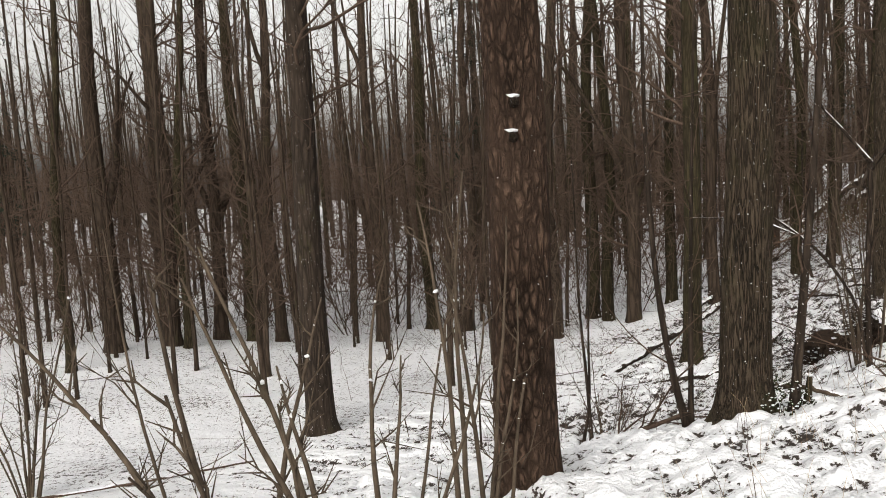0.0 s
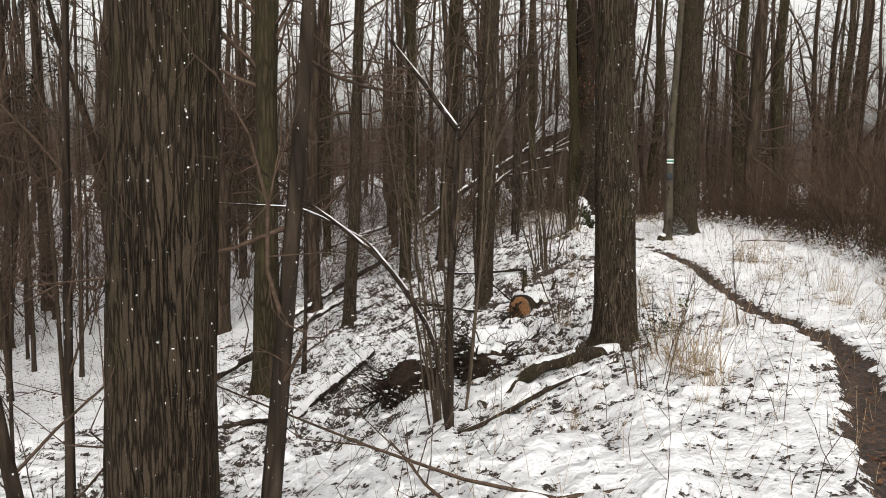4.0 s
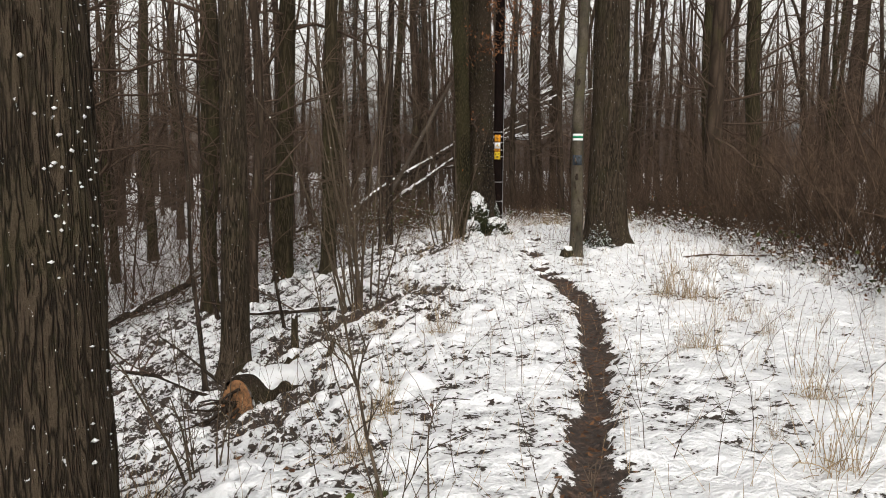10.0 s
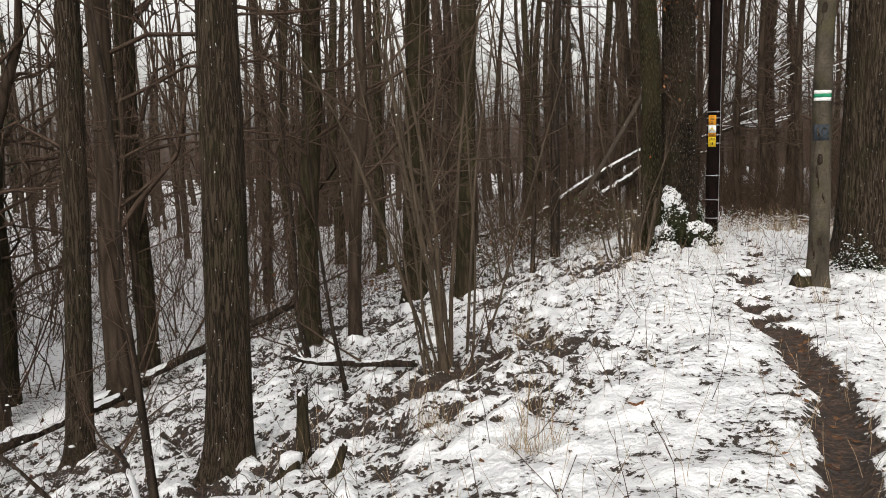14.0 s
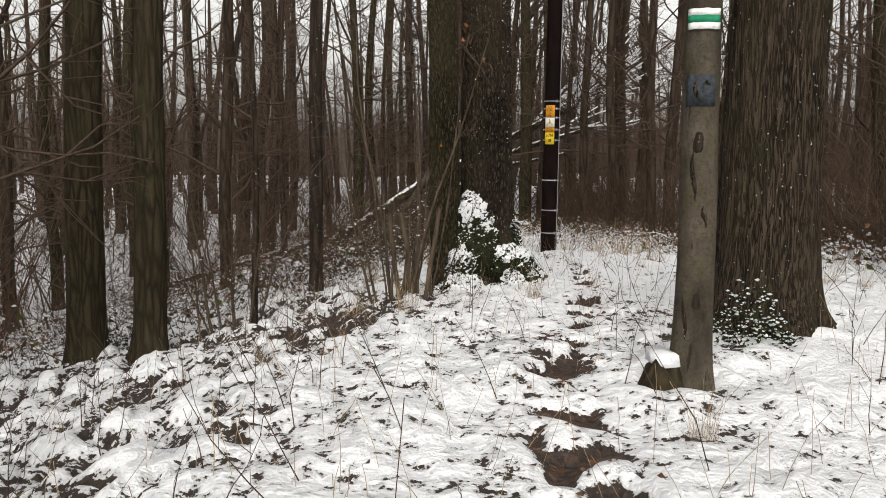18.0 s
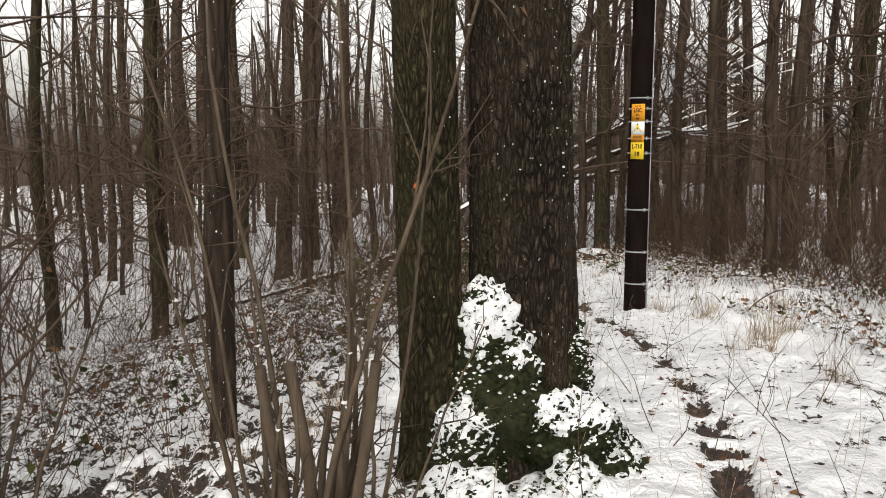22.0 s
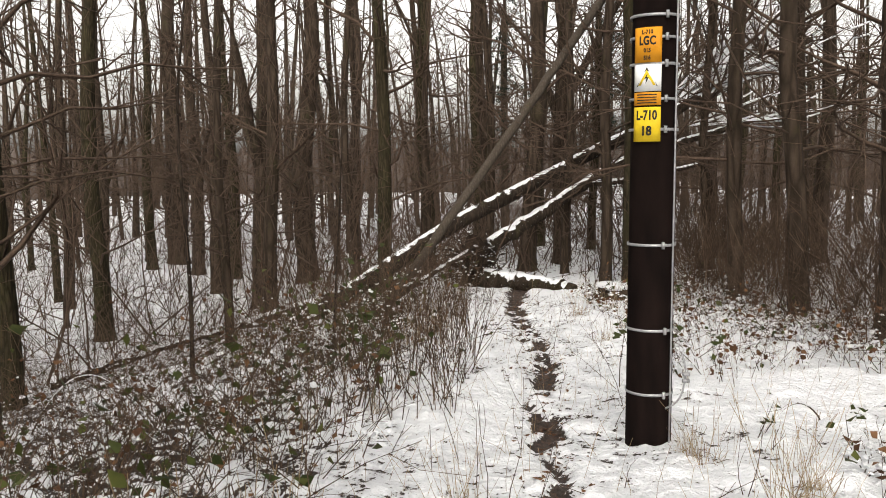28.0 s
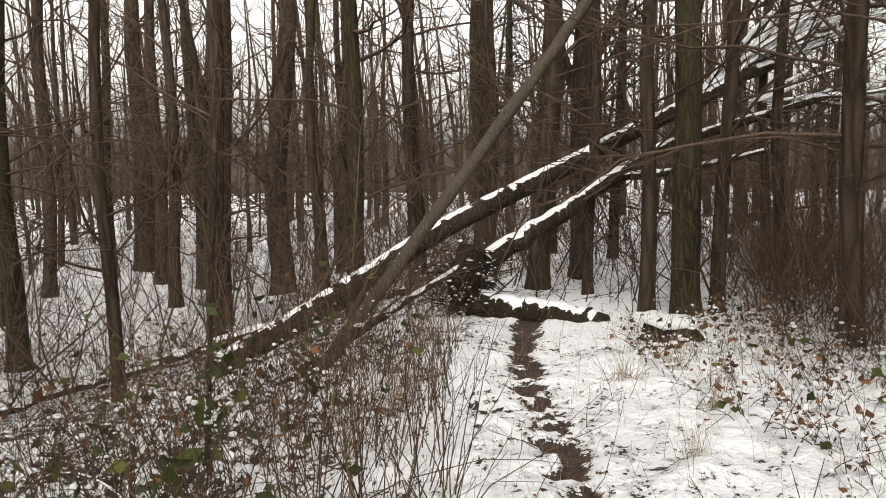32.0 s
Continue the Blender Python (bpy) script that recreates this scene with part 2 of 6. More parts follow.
def snow_material(name):
    m, nt, bsdf = material(name)
    vec = coords(nt, world_space=True)
    fine = noise_tex(nt, vec, 70.0, 4.0, 0.7)
    soft = noise_tex(nt, vec, 7.0, 3.0)
    nt.links.new(mix(nt, soft, (0.74, 0.757, 0.785), (0.835, 0.842, 0.853)), bsdf.inputs["Base Color"])
    bsdf.inputs["Roughness"].default_value = 0.7
    bump(nt, bsdf, sums(nt, "ADD", fine, sums(nt, "MULTIPLY", soft, 2.0)), 0.8, 0.02)
    return m


SNOW = snow_material("fresh_snow")


def ground_material():
    """Snow over leaf litter; the mesh says where the cover is thin, fine noise breaks its edge."""
    m, nt, bsdf = material("snowy_woodland_ground")
    vec = coords(nt, world_space=True)
    fine = noise_tex(nt, vec, 48.0, 5.0, 0.7)
    soft = noise_tex(nt, vec, 5.0, 3.0)
    bare = node(nt, "ShaderNodeAttribute", attribute_name="bare").outputs["Fac"]
    clods = noise_tex(nt, coords(nt, (1, 1, 0.4), True), 11.0, 4.0, 0.62)
    crumbs = noise_tex(nt, vec, 34.0, 3.0, 0.6)
    grit = sums(nt, "ADD", sums(nt, "MULTIPLY", sums(nt, "SUBTRACT", clods, 0.5), 0.85), sums(nt, "MULTIPLY", sums(nt, "SUBTRACT", crumbs, 0.5), 0.6))
    edge = sums(nt, "ADD", grit, sums(nt, "MULTIPLY", sums(nt, "SUBTRACT", bare, 0.445), 0.62))
    cover = ramp(nt, edge, [(0.0, BLACK), (0.022, WHITE)])
    rim_shade = ramp(nt, sums(nt, "ADD", edge, 0.035), [(0.0, BLACK), (0.035, WHITE)])
    dip = ramp(nt, sums(nt, "ADD", edge, 0.07), [(0.0, BLACK), (0.11, WHITE)])
    leaves = node(nt, "ShaderNodeTexVoronoi", Scale=26.0)
    nt.links.new(vec, leaves.inputs["Vector"])
    litter = ramp(nt, sums(nt, "MULTIPLY", node_value(nt, leaves.outputs["Color"]), 1.0), [(0.0, (0.012, 0.007, 0.005)), (0.4, (0.040, 0.022, 0.014)), (0.75, (0.085, 0.045, 0.027)), (1.0, (0.17, 0.095, 0.055))])
    litter = mix(nt, ramp(nt, fine, [(0.35, BLACK), (0.6, WHITE)]), (0.016, 0.011, 0.008), litter)
    # wet soil with the shade of the snow gaps put into its colour
    shaded_soil = mix(nt, fine, (0.008, 0.006, 0.004), (0.050, 0.031, 0.020))
    litter = mix(nt, ramp(nt, bare, [(0.5, BLACK), (0.8, WHITE)]), shaded_soil, litter)
    lumps = noise_tex(nt, vec, 17.0, 2.0)
    flake = mix(nt, soft, (0.74, 0.757, 0.785), (0.835, 0.842, 0.853))
    # crevice shade painted as grey on the thin snow round each gap
    flake = mix(nt, sums(nt, "MULTIPLY", rim_shade, 0.5), flake, (0.46, 0.44, 0.43))
    nt.links.new(mix(nt, cover, flake, litter), bsdf.inputs["Base Color"])
    bsdf.inputs["Roughness"].default_value = 0.75
    height = sums(nt, "ADD", sums(nt, "MULTIPLY", fine, 0.45), sums(nt, "SUBTRACT", sums(nt, "ADD", sums(nt, "MULTIPLY", soft, 2.2), sums(nt, "MULTIPLY", lumps, 1.6)), sums(nt, "MULTIPLY", dip, 1.1)))
    height = sums(nt, "ADD", height, sums(nt, "MULTIPLY", leaves.outputs["Distance"], cover))
    bump(nt, bsdf, height, 0.75, 0.03)
    return m


def node_value(nt, colour):
    n = node(nt, "ShaderNodeRGBToBW")
    nt.links.new(colour, n.inputs[0])
    return n.outputs[0]


GROUND = ground_material()

# noise on arrays
LATTICE = np.random.RandomState(7).rand(256, 256, 2) * 2 - 1


def perlin(x, y, wrap=0):
    x, y = np.asarray(x, float), np.asarray(y, float)
    ix, iy = np.floor(x).astype(int), np.floor(y).astype(int)
    fx, fy = x - ix, y - iy
    u, v = fx * fx * (3 - 2 * fx), fy * fy * (3 - 2 * fy)

    def corner(dx, dy):
        cx = (ix + dx) % wrap if wrap else ix + dx
        g = LATTICE[cx % 256, (iy + dy) % 256]
        return g[..., 0] * (fx - dx) + g[..., 1] * (fy - dy)

    top = corner(0, 0) * (1 - u) + corner(1, 0) * u
    low = corner(0, 1) * (1 - u) + corner(1, 1) * u
    return (top * (1 - v) + low * v) * 1.5


def step(a, b, v):
    t = np.clip((v - a) / (b - a), 0, 1)
    return t * t * (3 - 2 * t)


# the lie of the land: a path along a low spur that falls away to the west, a flat shoulder and a thicket to the east
PATH_Y = (-30, 0, 3, 4.6, 6, 7.4, 8.9, 10.1, 11.2, 12.1, 13.3, 14.3, 15.6, 17.1, 19.1, 20.2, 21.9, 23.2, 24.3, 25.2, 26.9, 28.95, 31.2, 33.7, 35.3, 36.6, 40, 60, 140)
PATH_X = (4, 4.1, 4.2, 4.6, 5.5, 6.9, 8.42, 8.95, 9.52, 10.12, 11.02, 11.62, 12.48, 12.95, 13.72, 14.5, 15.4, 15.9, 16.3, 16.62, 17.0, 17.5, 18.15, 18.5, 18.85, 19.2, 20.5, 28, 60)


def path_x(y):
    return (np.interp(y - 0.5, PATH_Y, PATH_X) + 2 * np.interp(y, PATH_Y, PATH_X) + np.interp(y + 0.5, PATH_Y, PATH_X)) / 4


def beside(x, y):
    """Metres to the west of the path."""
    return (path_x(y) - x) * 0.85


def land(x, y):
    u = beside(x, y)
    crest = np.interp(y, (-20, 0, 2.3, 4, 8.4, 11, 13, 14.3, 15.6, 19, 23, 28, 36, 50, 90), (0.6, 0, -0.2, -0.45, -0.76, -0.96, -1.14, -1.21, -1.22, -1.15, -1.28, -1.82, -2.28, -2.9, -3.3))
    bank = np.interp(y, (-10, 5, 7, 9, 10.75, 15, 19, 22.5, 28, 35, 60), (0.7, 0.7, 0.8, 1.2, 1.5, 1.5, 1.7, 1.15, 1.1, 1.2, 1.0))
    foot = np.interp(y, (-10, 5, 12, 19, 22.5, 35, 60), (0.3, 0.5, 0.35, 0.8, 1.2, 1.0, 0.6))
    swell = perlin(x * 0.11 + 3, y * 0.11) * 0.35 * step(6, 16, np.abs(u))
    hollow_at = 0.12 * np.exp(-((x - 7.15) ** 2 + (y - 10.65) ** 2) / 0.85)
    return crest - hollow_at - bank * step(0.5, 6.5, u) - foot * step(5, 10, u) - 1.2 * step(4.5, 18, -u) + swell


def at_ground(x, y, lift=0.0):
    return Vector((x, y, float(land(x, y)) + lift))


# mesh helpers
class Geo:
    """Collects vertices and faces of one mesh."""

    def __init__(self):
        self.v, self.quads, self.tris, self.ngons, self.n = [], [], [], [], 0

    def add(self, verts, faces=(), ngons=()):
        verts = np.asarray(verts, float).reshape(-1, 3)
        faces = np.asarray(faces, int)
        if faces.size:
            (self.quads if faces.shape[1] == 4 else self.tris).append(faces + self.n)
        self.ngons += [[i + self.n for i in face] for face in ngons]
        self.v.append(verts)
        self.n += len(verts)

    def mesh(self, name, mat, smooth=True):
        me = bpy.data.meshes.new(name)
        v = np.concatenate(self.v)
        loops, sizes = [], []
        for group in (self.quads, self.tris):
            for f in group:
                loops.append(f.ravel())
                sizes.append(np.full(len(f), f.shape[1]))
        for f in self.ngons:
            loops.append(np.array(f))
            sizes.append(np.array([len(f)]))
        loops, sizes = np.concatenate(loops), np.concatenate(sizes)
        me.vertices.add(len(v))
        me.vertices.foreach_set("co", v.ravel())
        me.loops.add(len(loops))
        me.loops.foreach_set("vertex_index", loops)
        me.polygons.add(len(sizes))
        me.polygons.foreach_set("loop_start", np.r_[0, np.cumsum(sizes)[:-1]])
        if smooth:
            me.polygons.foreach_set("use_smooth", np.ones(len(sizes), bool))
        me.materials.append(mat)
        me.update(calc_edges=True)
        return me


def part(name, geo, mat, parent, label="", smooth=True, kind=""):
    ob = new(name, geo.mesh(name, mat, smooth) if isinstance(geo, Geo) else geo)
    ob.parent = parent
    return tagged(ob, label, kind=kind)


def thing(name, where, label, category, group="", kind=""):
    ob = new(name)
    ob.empty_display_size = 0.2
    ob.matrix_world = where if isinstance(where, Matrix) else Matrix.Translation(where)
    return tagged(ob, label, category, group, kind)


RING = {}


def ring_faces(rings, sides):
    key = rings, sides
    if key not in RING:
        k, i = np.meshgrid(np.arange(rings - 1), np.arange(sides), indexing="ij")
        j = (i + 1) % sides
        RING[key] = np.stack([k * sides + i, k * sides + j, (k + 1) * sides + j, (k + 1) * sides + i], -1).reshape(-1, 4)
    return RING[key]


def ring_caps(rings, sides):
    return [list(range(sides))[::-1], list(range((rings - 1) * sides, rings * sides))]


def tube(geo, pts, rads, sides=6, caps=True, flat=1.0, rough=0.0):
    pts, rads = np.asarray(pts, float), np.asarray(rads, float)
    d = np.gradient(pts, axis=0)
    d /= np.linalg.norm(d, axis=1)[:, None] + 1e-9
    ref = np.array((0.0, 0.0, 1.0)) if abs(d[:, 2].mean()) < 0.85 else np.array((1.0, 0.0, 0.0))
    a = np.cross(d, ref)
    a /= np.linalg.norm(a, axis=1)[:, None] + 1e-9
    b = np.cross(a, d)
    th = np.arange(sides) * 2 * np.pi / sides
    r = rads[:, None] * np.ones(sides)
    if rough:
        along = np.r_[0, np.cumsum(np.linalg.norm(np.diff(pts, axis=0), axis=1))]
        r = r * (1 + rough * perlin(th[None] / (2 * np.pi) * 6 + 20, along[:, None] * 4 + pts[0, 1] * 7, 6))
    v = pts[:, None] + r[..., None] * (np.cos(th)[None, :, None] * a[:, None] + flat * np.sin(th)[None, :, None] * b[:, None])
    geo.add(v, ring_faces(len(pts), sides), ring_caps(len(pts), sides) if caps else ())


def unit(a):
    return a / (np.linalg.norm(a, axis=-1, keepdims=True) + 1e-9)


def sprays(geo, start, way, length, r, segs, rng, sag=0.3, wander=0.12, taper=0.25, sides=3):
    """Many thin stems at once; returns their points, for twigs to start from."""
    start, d = np.asarray(start, float), unit(np.asarray(way, float))
    length, r = np.asarray(length, float), np.asarray(r, float)
    n = len(start)
    pts = [start]
    for _ in range(segs):
        d = d + rng.normal(0, wander, (n, 3))
        d[:, 2] += sag / segs
        d = unit(d)
        pts.append(pts[-1] + d * (length / segs)[:, None])
    pts = np.stack(pts, 1)
    t = unit(np.gradient(pts, axis=1))
    ref = np.where(np.abs(t[..., 2:3]) < 0.85, np.array((0.0, 0.0, 1.0)), np.array((1.0, 0.0, 0.0)))
    a = unit(np.cross(t, ref))
    b = np.cross(a, t)
    th = np.arange(sides) * 2 * np.pi / sides
    rad = np.maximum(r[:, None] * np.linspace(1, taper, segs + 1), 0.0012)
    v = pts[:, :, None] + rad[..., None, None] * (np.cos(th)[:, None] * a[:, :, None] + np.sin(th)[:, None] * b[:, :, None])
    f = ring_faces(segs + 1, sides)
    geo.add(v, (f[None] + (np.arange(n) * (segs + 1) * sides)[:, None, None]).reshape(-1, 4))
    return pts


def pick(pts, each, rng, low=0.2, high=0.98):
    """Points along the stems, with the way each stem runs there."""
    n, k = pts.shape[0], pts.shape[1] - 1
    f = rng.uniform(low, high, (n, each)) * k
    i = np.minimum(f.astype(int), k - 1)
    row = np.arange(n)[:, None]
    a, b = pts[row, i], pts[row, i + 1]
    p = a + (b - a) * (f - i)[..., None]
    return p.reshape(-1, 3), unit(b - a).reshape(-1, 3), (f / k).ravel()


def bend(start, way, length, n, sag=0.0, wander=0.1, rng=random):
    """Points along one stem that sets off along way; sag turns it up (positive) or down."""
    p, d = Vector(start), Vector(way).normalized()
    pts = [p.copy()]
    for _ in range(n):
        d = (d + Vector((rng.gauss(0, wander), rng.gauss(0, wander), rng.gauss(0, wander) + sag / n))).normalized()
        p = p + d * (length / n)
        pts.append(p.copy())
    return pts


def twiggy(geo, pts, length, r, rng, each=5, second=3, spread=0.9, rise=0.15, segs=2):
    """Side twigs, and twigs on those, along stems that are already there."""
    p, d, f = pick(pts, each, rng)
    w = d + rng.normal(0, spread, d.shape) + np.array((0, 0, rise))
    ln = np.repeat(length, each) * rng.uniform(0.3, 0.65, len(p)) * (1.15 - 0.6 * f)
    rr = np.repeat(r, each) * 0.45
    q = sprays(geo, p, w, ln, rr, segs, rng, 0.3, 0.3)
    if second:
        p, d, f = pick(q, second, rng)
        sprays(geo, p, d + rng.normal(0, 0.7, d.shape), np.repeat(ln, second) * rng.uniform(0.3, 0.7, len(p)), np.repeat(rr, second) * 0.6, 1, rng, 0.2, 0.1, 0.4)


def trunk_geo(r, height, lean, seed, flare=0.6, roots=5, relief=0.0, fine=4.0, sides=28, freq=14, stretch=0.2, sway=0.03, plates=False):
    """A tapered trunk with a root flare; fine bark ridges up to `fine` metres where relief is given."""
    rng = np.random.RandomState(seed)
    if relief:
        z = np.r_[np.arange(-0.4, fine, 0.045), np.linspace(fine, height, 22)[1:]]
    else:
        z = np.r_[-0.4, -0.05, 0.12, 0.35, 0.8, np.linspace(1.6, height, 9)]
    th = np.arange(sides) * 2 * np.pi / sides
    zz, tt = np.meshgrid(z, th, indexing="ij")
    ph = rng.rand(4) * 6.3
    up = np.clip(zz, 0, None)
    core = r * (1 - 0.72 * np.clip(zz / height, 0, 1) ** 1.1)
    lobe = 1 + 0.45 * np.cos(roots * tt + ph[0]) + 0.3 * np.cos((roots - 2) * tt + ph[1])
    rad = core * (1 + flare * np.exp(-up / (0.10 + 0.35 * r)) * lobe + 0.14 * flare * np.exp(-up / (1.5 * r + 0.3)))
    rad *= 1 + 0.03 * perlin(tt / 6.283 * 4, zz * 0.8 + ph[2] * 9, 4)
    if relief:
        k = max(6, int(round(freq * r / 0.2)))
        a = perlin(tt / 6.283 * k + 0.6 * perlin(tt / 6.283 * 6, zz * 1.5, 6), zz * freq * stretch * 0.35 + ph[3] * 5, k)
        b = perlin(tt / 6.283 * 2 * k, zz * freq * stretch * 0.9 + 31, 2 * k)
        rid = 1 - np.abs(a) * 2.2 + 0.35 * b
        rad += relief * (rid - 0.8)
    cx = np.tan(radians(lean[0])) * up + sway * np.sin(zz * 0.55 + ph[0]) * step(0.5, 3, up)
    cy = np.tan(radians(lean[1])) * up + sway * np.cos(zz * 0.5 + ph[1]) * step(0.5, 3, up)
    geo = Geo()
    geo.add(np.stack([cx + rad * np.cos(tt), cy + rad * np.sin(tt), zz], -1), ring_faces(len(z), sides), ring_caps(len(z), sides))
    return geo, lambda h: (Vector((math.tan(radians(lean[0])) * h + sway * math.sin(h * 0.55 + ph[0]) * float(step(0.5, 3, h)), math.tan(radians(lean[1])) * h + sway * math.cos(h * 0.5 + ph[1]) * float(step(0.5, 3, h)), h)), r * (1 - 0.72 * (h / height) ** 1.1))


def branch_geo(axis, height, first, count, seed, reach=2.6, thick=0.32, each=5, second=2):
    rng = np.random.RandomState(seed)
    geo = Geo()
    h = first + (height - first) * ((np.arange(count) + rng.rand(count)) / count) ** 1.35
    base = [axis(float(k)) for k in h]
    p = np.array([b[0][:] for b in base])
    r = np.minimum(np.array([b[1] for b in base]) * thick, 0.042) * rng.uniform(0.5, 1.1, count)
    a = rng.uniform(0, 6.283, count)
    way = np.stack([np.cos(a), np.sin(a), rng.uniform(-0.15, 0.8, count) + 0.5 * h / height], -1)
    ln = reach * rng.uniform(0.45, 1.2, count) * (1 - 0.4 * (h - first) / (height - first))
    pts = sprays(geo, p, way, ln, r, 5, rng, 0.45, 0.27)
    twiggy(geo, pts, ln, r, rng, each, second)
    return geo


LEAN_WAY = (math.cos(radians(20)), -math.sin(radians(20)))


def lean_xy(deg):
    return deg * LEAN_WAY[0], deg * LEAN_WAY[1]


def hero_tree(name, x, y, r, lean, seed, bark, label, height=17.0, first=4.5, branches=26, **kw):
    """A tree near the path, with its own bark relief."""
    t = thing(name, at_ground(x, y, -0.03), label, "tree")
    geo, axis = trunk_geo(r, height, lean if isinstance(lean, tuple) else lean_xy(lean), seed, **kw)
    part("trunk", geo, bark, t)
    part("crown", branch_geo(axis, height, first, branches, seed + 1, reach=2.8), TWIG, t)
    return t, axis


# the ground: one sheet, fine along the path and ever coarser out to the horizon
TURN_A = radians(31.6)
SA, CA = math.sin(TURN_A), math.cos(TURN_A)


def spread(start, first, last, count):
    k = (last / first) ** (1 / (count - 1))
    return start + np.cumsum(first * k ** np.arange(count))


def surface(X, Y):
    """Height of the snow or soil, and how bare the ground is there."""
    V = X * CA - Y * SA
    u = beside(X, Y)
    z = land(X, Y)
    # trodden path: a worn strip with ragged edges, broken into footprints further on
    wide = np.interp(Y, (3, 6, 9, 12, 16, 18, 21, 24, 30, 36), (0.30, 0.22, 0.125, 0.11, 0.12, 0.16, 0.085, 0.06, 0.085, 0.13))
    rag = 0.11 * perlin(X * 2.1, Y * 2.1) + 0.10 * perlin(X * 6, Y * 6 + 9) + 0.06 * perlin(X * 14, Y * 14)
    prints = np.interp(Y, (15.4, 16.2, 18.4, 33, 36), (0.1, 0.4, 1, 1, 0.3))
    tread = 1 - step(-0.08, 0.08, np.abs(u) - wide + rag * (1 - 0.45 * prints))
    steps = step(-0.16, 0.10, perlin(X * 3.9 + 4, Y * 4.6) + np.interp(Y, (17.5, 19, 21.6, 22.4), (0.10, -0.14, -0.14, 0.10)))
    tread = tread * ((1 - prints) + prints * steps)
    tread = tread * step(2.0, 3.5, Y) * (1 - step(37, 39, Y))
    # where leaves and grass show through: much on the western slope, little on the shoulder
    fine_grid = 1 - step(7, 10, np.abs(V))
    thin = 0.26 + 0.17 * step(0.6, 2.6, u) * step(8, 13, Y) * (1 - step(6, 9, u)) - 0.07 * step(0.4, 1.5, -u) - 0.05 * step(20, 24, Y) * step(-0.8, 0.2, -u) + 0.03 * step(22, 26, Y) * step(0.5, 2, u)
    for cx, cy, wide_at, amount in ((10.35, 17.2, 0.5, 0.17), (9.9, 16.5, 0.5, 0.12), (11.0, 17.9, 0.35, 0.15), (13.45, 21.4, 0.3, 0.2), (8.5, 14.5, 0.5, 0.16), (7.4, 10.3, 0.12, 0.2), (6.6, 10.9, 0.5, 0.1), (12.7, 21.0, 0.4, 0.2)):
        thin = thin + amount * np.exp(-((X - cx) ** 2 + (Y - cy) ** 2) / wide_at)
    thin = thin + 0.01 * step(6, 10, u) - 0.03 * (1 - step(7, 10, Y)) * step(0.5, 2, u) + 0.10 * perlin(X * 0.45, Y * 0.45)
    n = fine_grid * (0.3 * perlin(X * 1.6, Y * 1.6 + 5) + 0.2 * perlin(X * 4.5 + 2, Y * 4.5)) + 0.5 * perlin(X * 0.8, Y * 0.8 + 5)
    billow = np.abs(perlin(X * 3.6 + 2, Y * 3.6)) + 0.7 * np.abs(perlin(X * 6.7 + 5, Y * 6.7))
    rough = 0.5 + 0.5 * step(0.3, 2.0, u) + 0.25 * step(0, 1, perlin(X * 0.7 + 9, Y * 0.7))
    spots = np.clip(thin + 0.28 * n + fine_grid * 0.7 * rough * (0.36 - billow), 0, 0.8)
    bare = np.clip(np.maximum(tread, spots), 0, 1)
    depth = (0.045 + 0.030 * perlin(X * 2.7, Y * 2.7)) * (1 - 0.7 * step(0.42, 0.62, spots)) + fine_grid * 0.115 * rough * billow
    tuss = 0.07 * np.clip(perlin(X * 1.9 + 7, Y * 1.9), 0, 1) + 0.03 * perlin(X * 0.9, Y * 0.9)
    near = 1 - step(12, 30, np.abs(V))
    z = z + near * (tuss * (1 - 0.6 * tread) + depth * (1 - 0.85 * tread) - 0.01 * tread + 0.010 * tread * perlin(X * 9, Y * 9))
    return z, bare


def ground_sheet():
    s = np.r_[-spread(1.5, 0.07, 80, 38)[::-1], np.arange(-1.5, 40, 0.052), spread(40, 0.07, 80, 40)]
    v = np.r_[-spread(4.8, 0.06, 80, 62)[::-1], np.arange(-4.8, 5.2, 0.052), spread(5.2, 0.06, 80, 55)]
    S, V = np.meshgrid(s, v, indexing="ij")
    X, Y = S * SA + V * CA, S * CA - V * SA
    z, bare = surface(X, Y)
    ns, nv = S.shape
    idx = np.arange(ns * nv).reshape(ns, nv)
    quads = np.stack([idx[:-1, :-1], idx[1:, :-1], idx[1:, 1:], idx[:-1, 1:]], -1).reshape(-1, 4)[:, ::-1]
    me = bpy.data.meshes.new("ground")
    me.vertices.add(ns * nv)
    me.vertices.foreach_set("co", np.stack([X, Y, z], -1).ravel())
    me.loops.add(len(quads) * 4)
    me.polygons.add(len(quads))
    me.loops.foreach_set("vertex_index", quads.ravel())
    me.polygons.foreach_set("loop_start", np.arange(len(quads)) * 4)
    me.polygons.foreach_set("use_smooth", np.ones(len(quads), bool))
    me.update(calc_edges=True)
    at = me.attributes.new("bare", "FLOAT", "POINT")
    at.data.foreach_set("value", bare.ravel())
    me.materials.append(GROUND)
    return me


tagged(new("ground", ground_sheet()), "snow-covered woodland ground with a trodden brown leaf-litter path", "ground", kind="structure")

# trees beside the path
pine, pine_axis = hero_tree("pine_tree", 0.51, 5.71, 0.222, (0.1, -1.0), 11, BARK_PINE, "tall pine with reddish plated bark beside the camera's start", flare=0.25, relief=0.010, sides=110, freq=20, stretch=0.40, first=6.5)
lt, lt_axis = hero_tree("linden_tree", 2.44, 6.8, 0.200, (1.0, -0.6), 21, BARK_OAK, "tall furrowed tree with snowy flared roots", flare=0.7, relief=0.014, sides=132, freq=40, stretch=0.10)
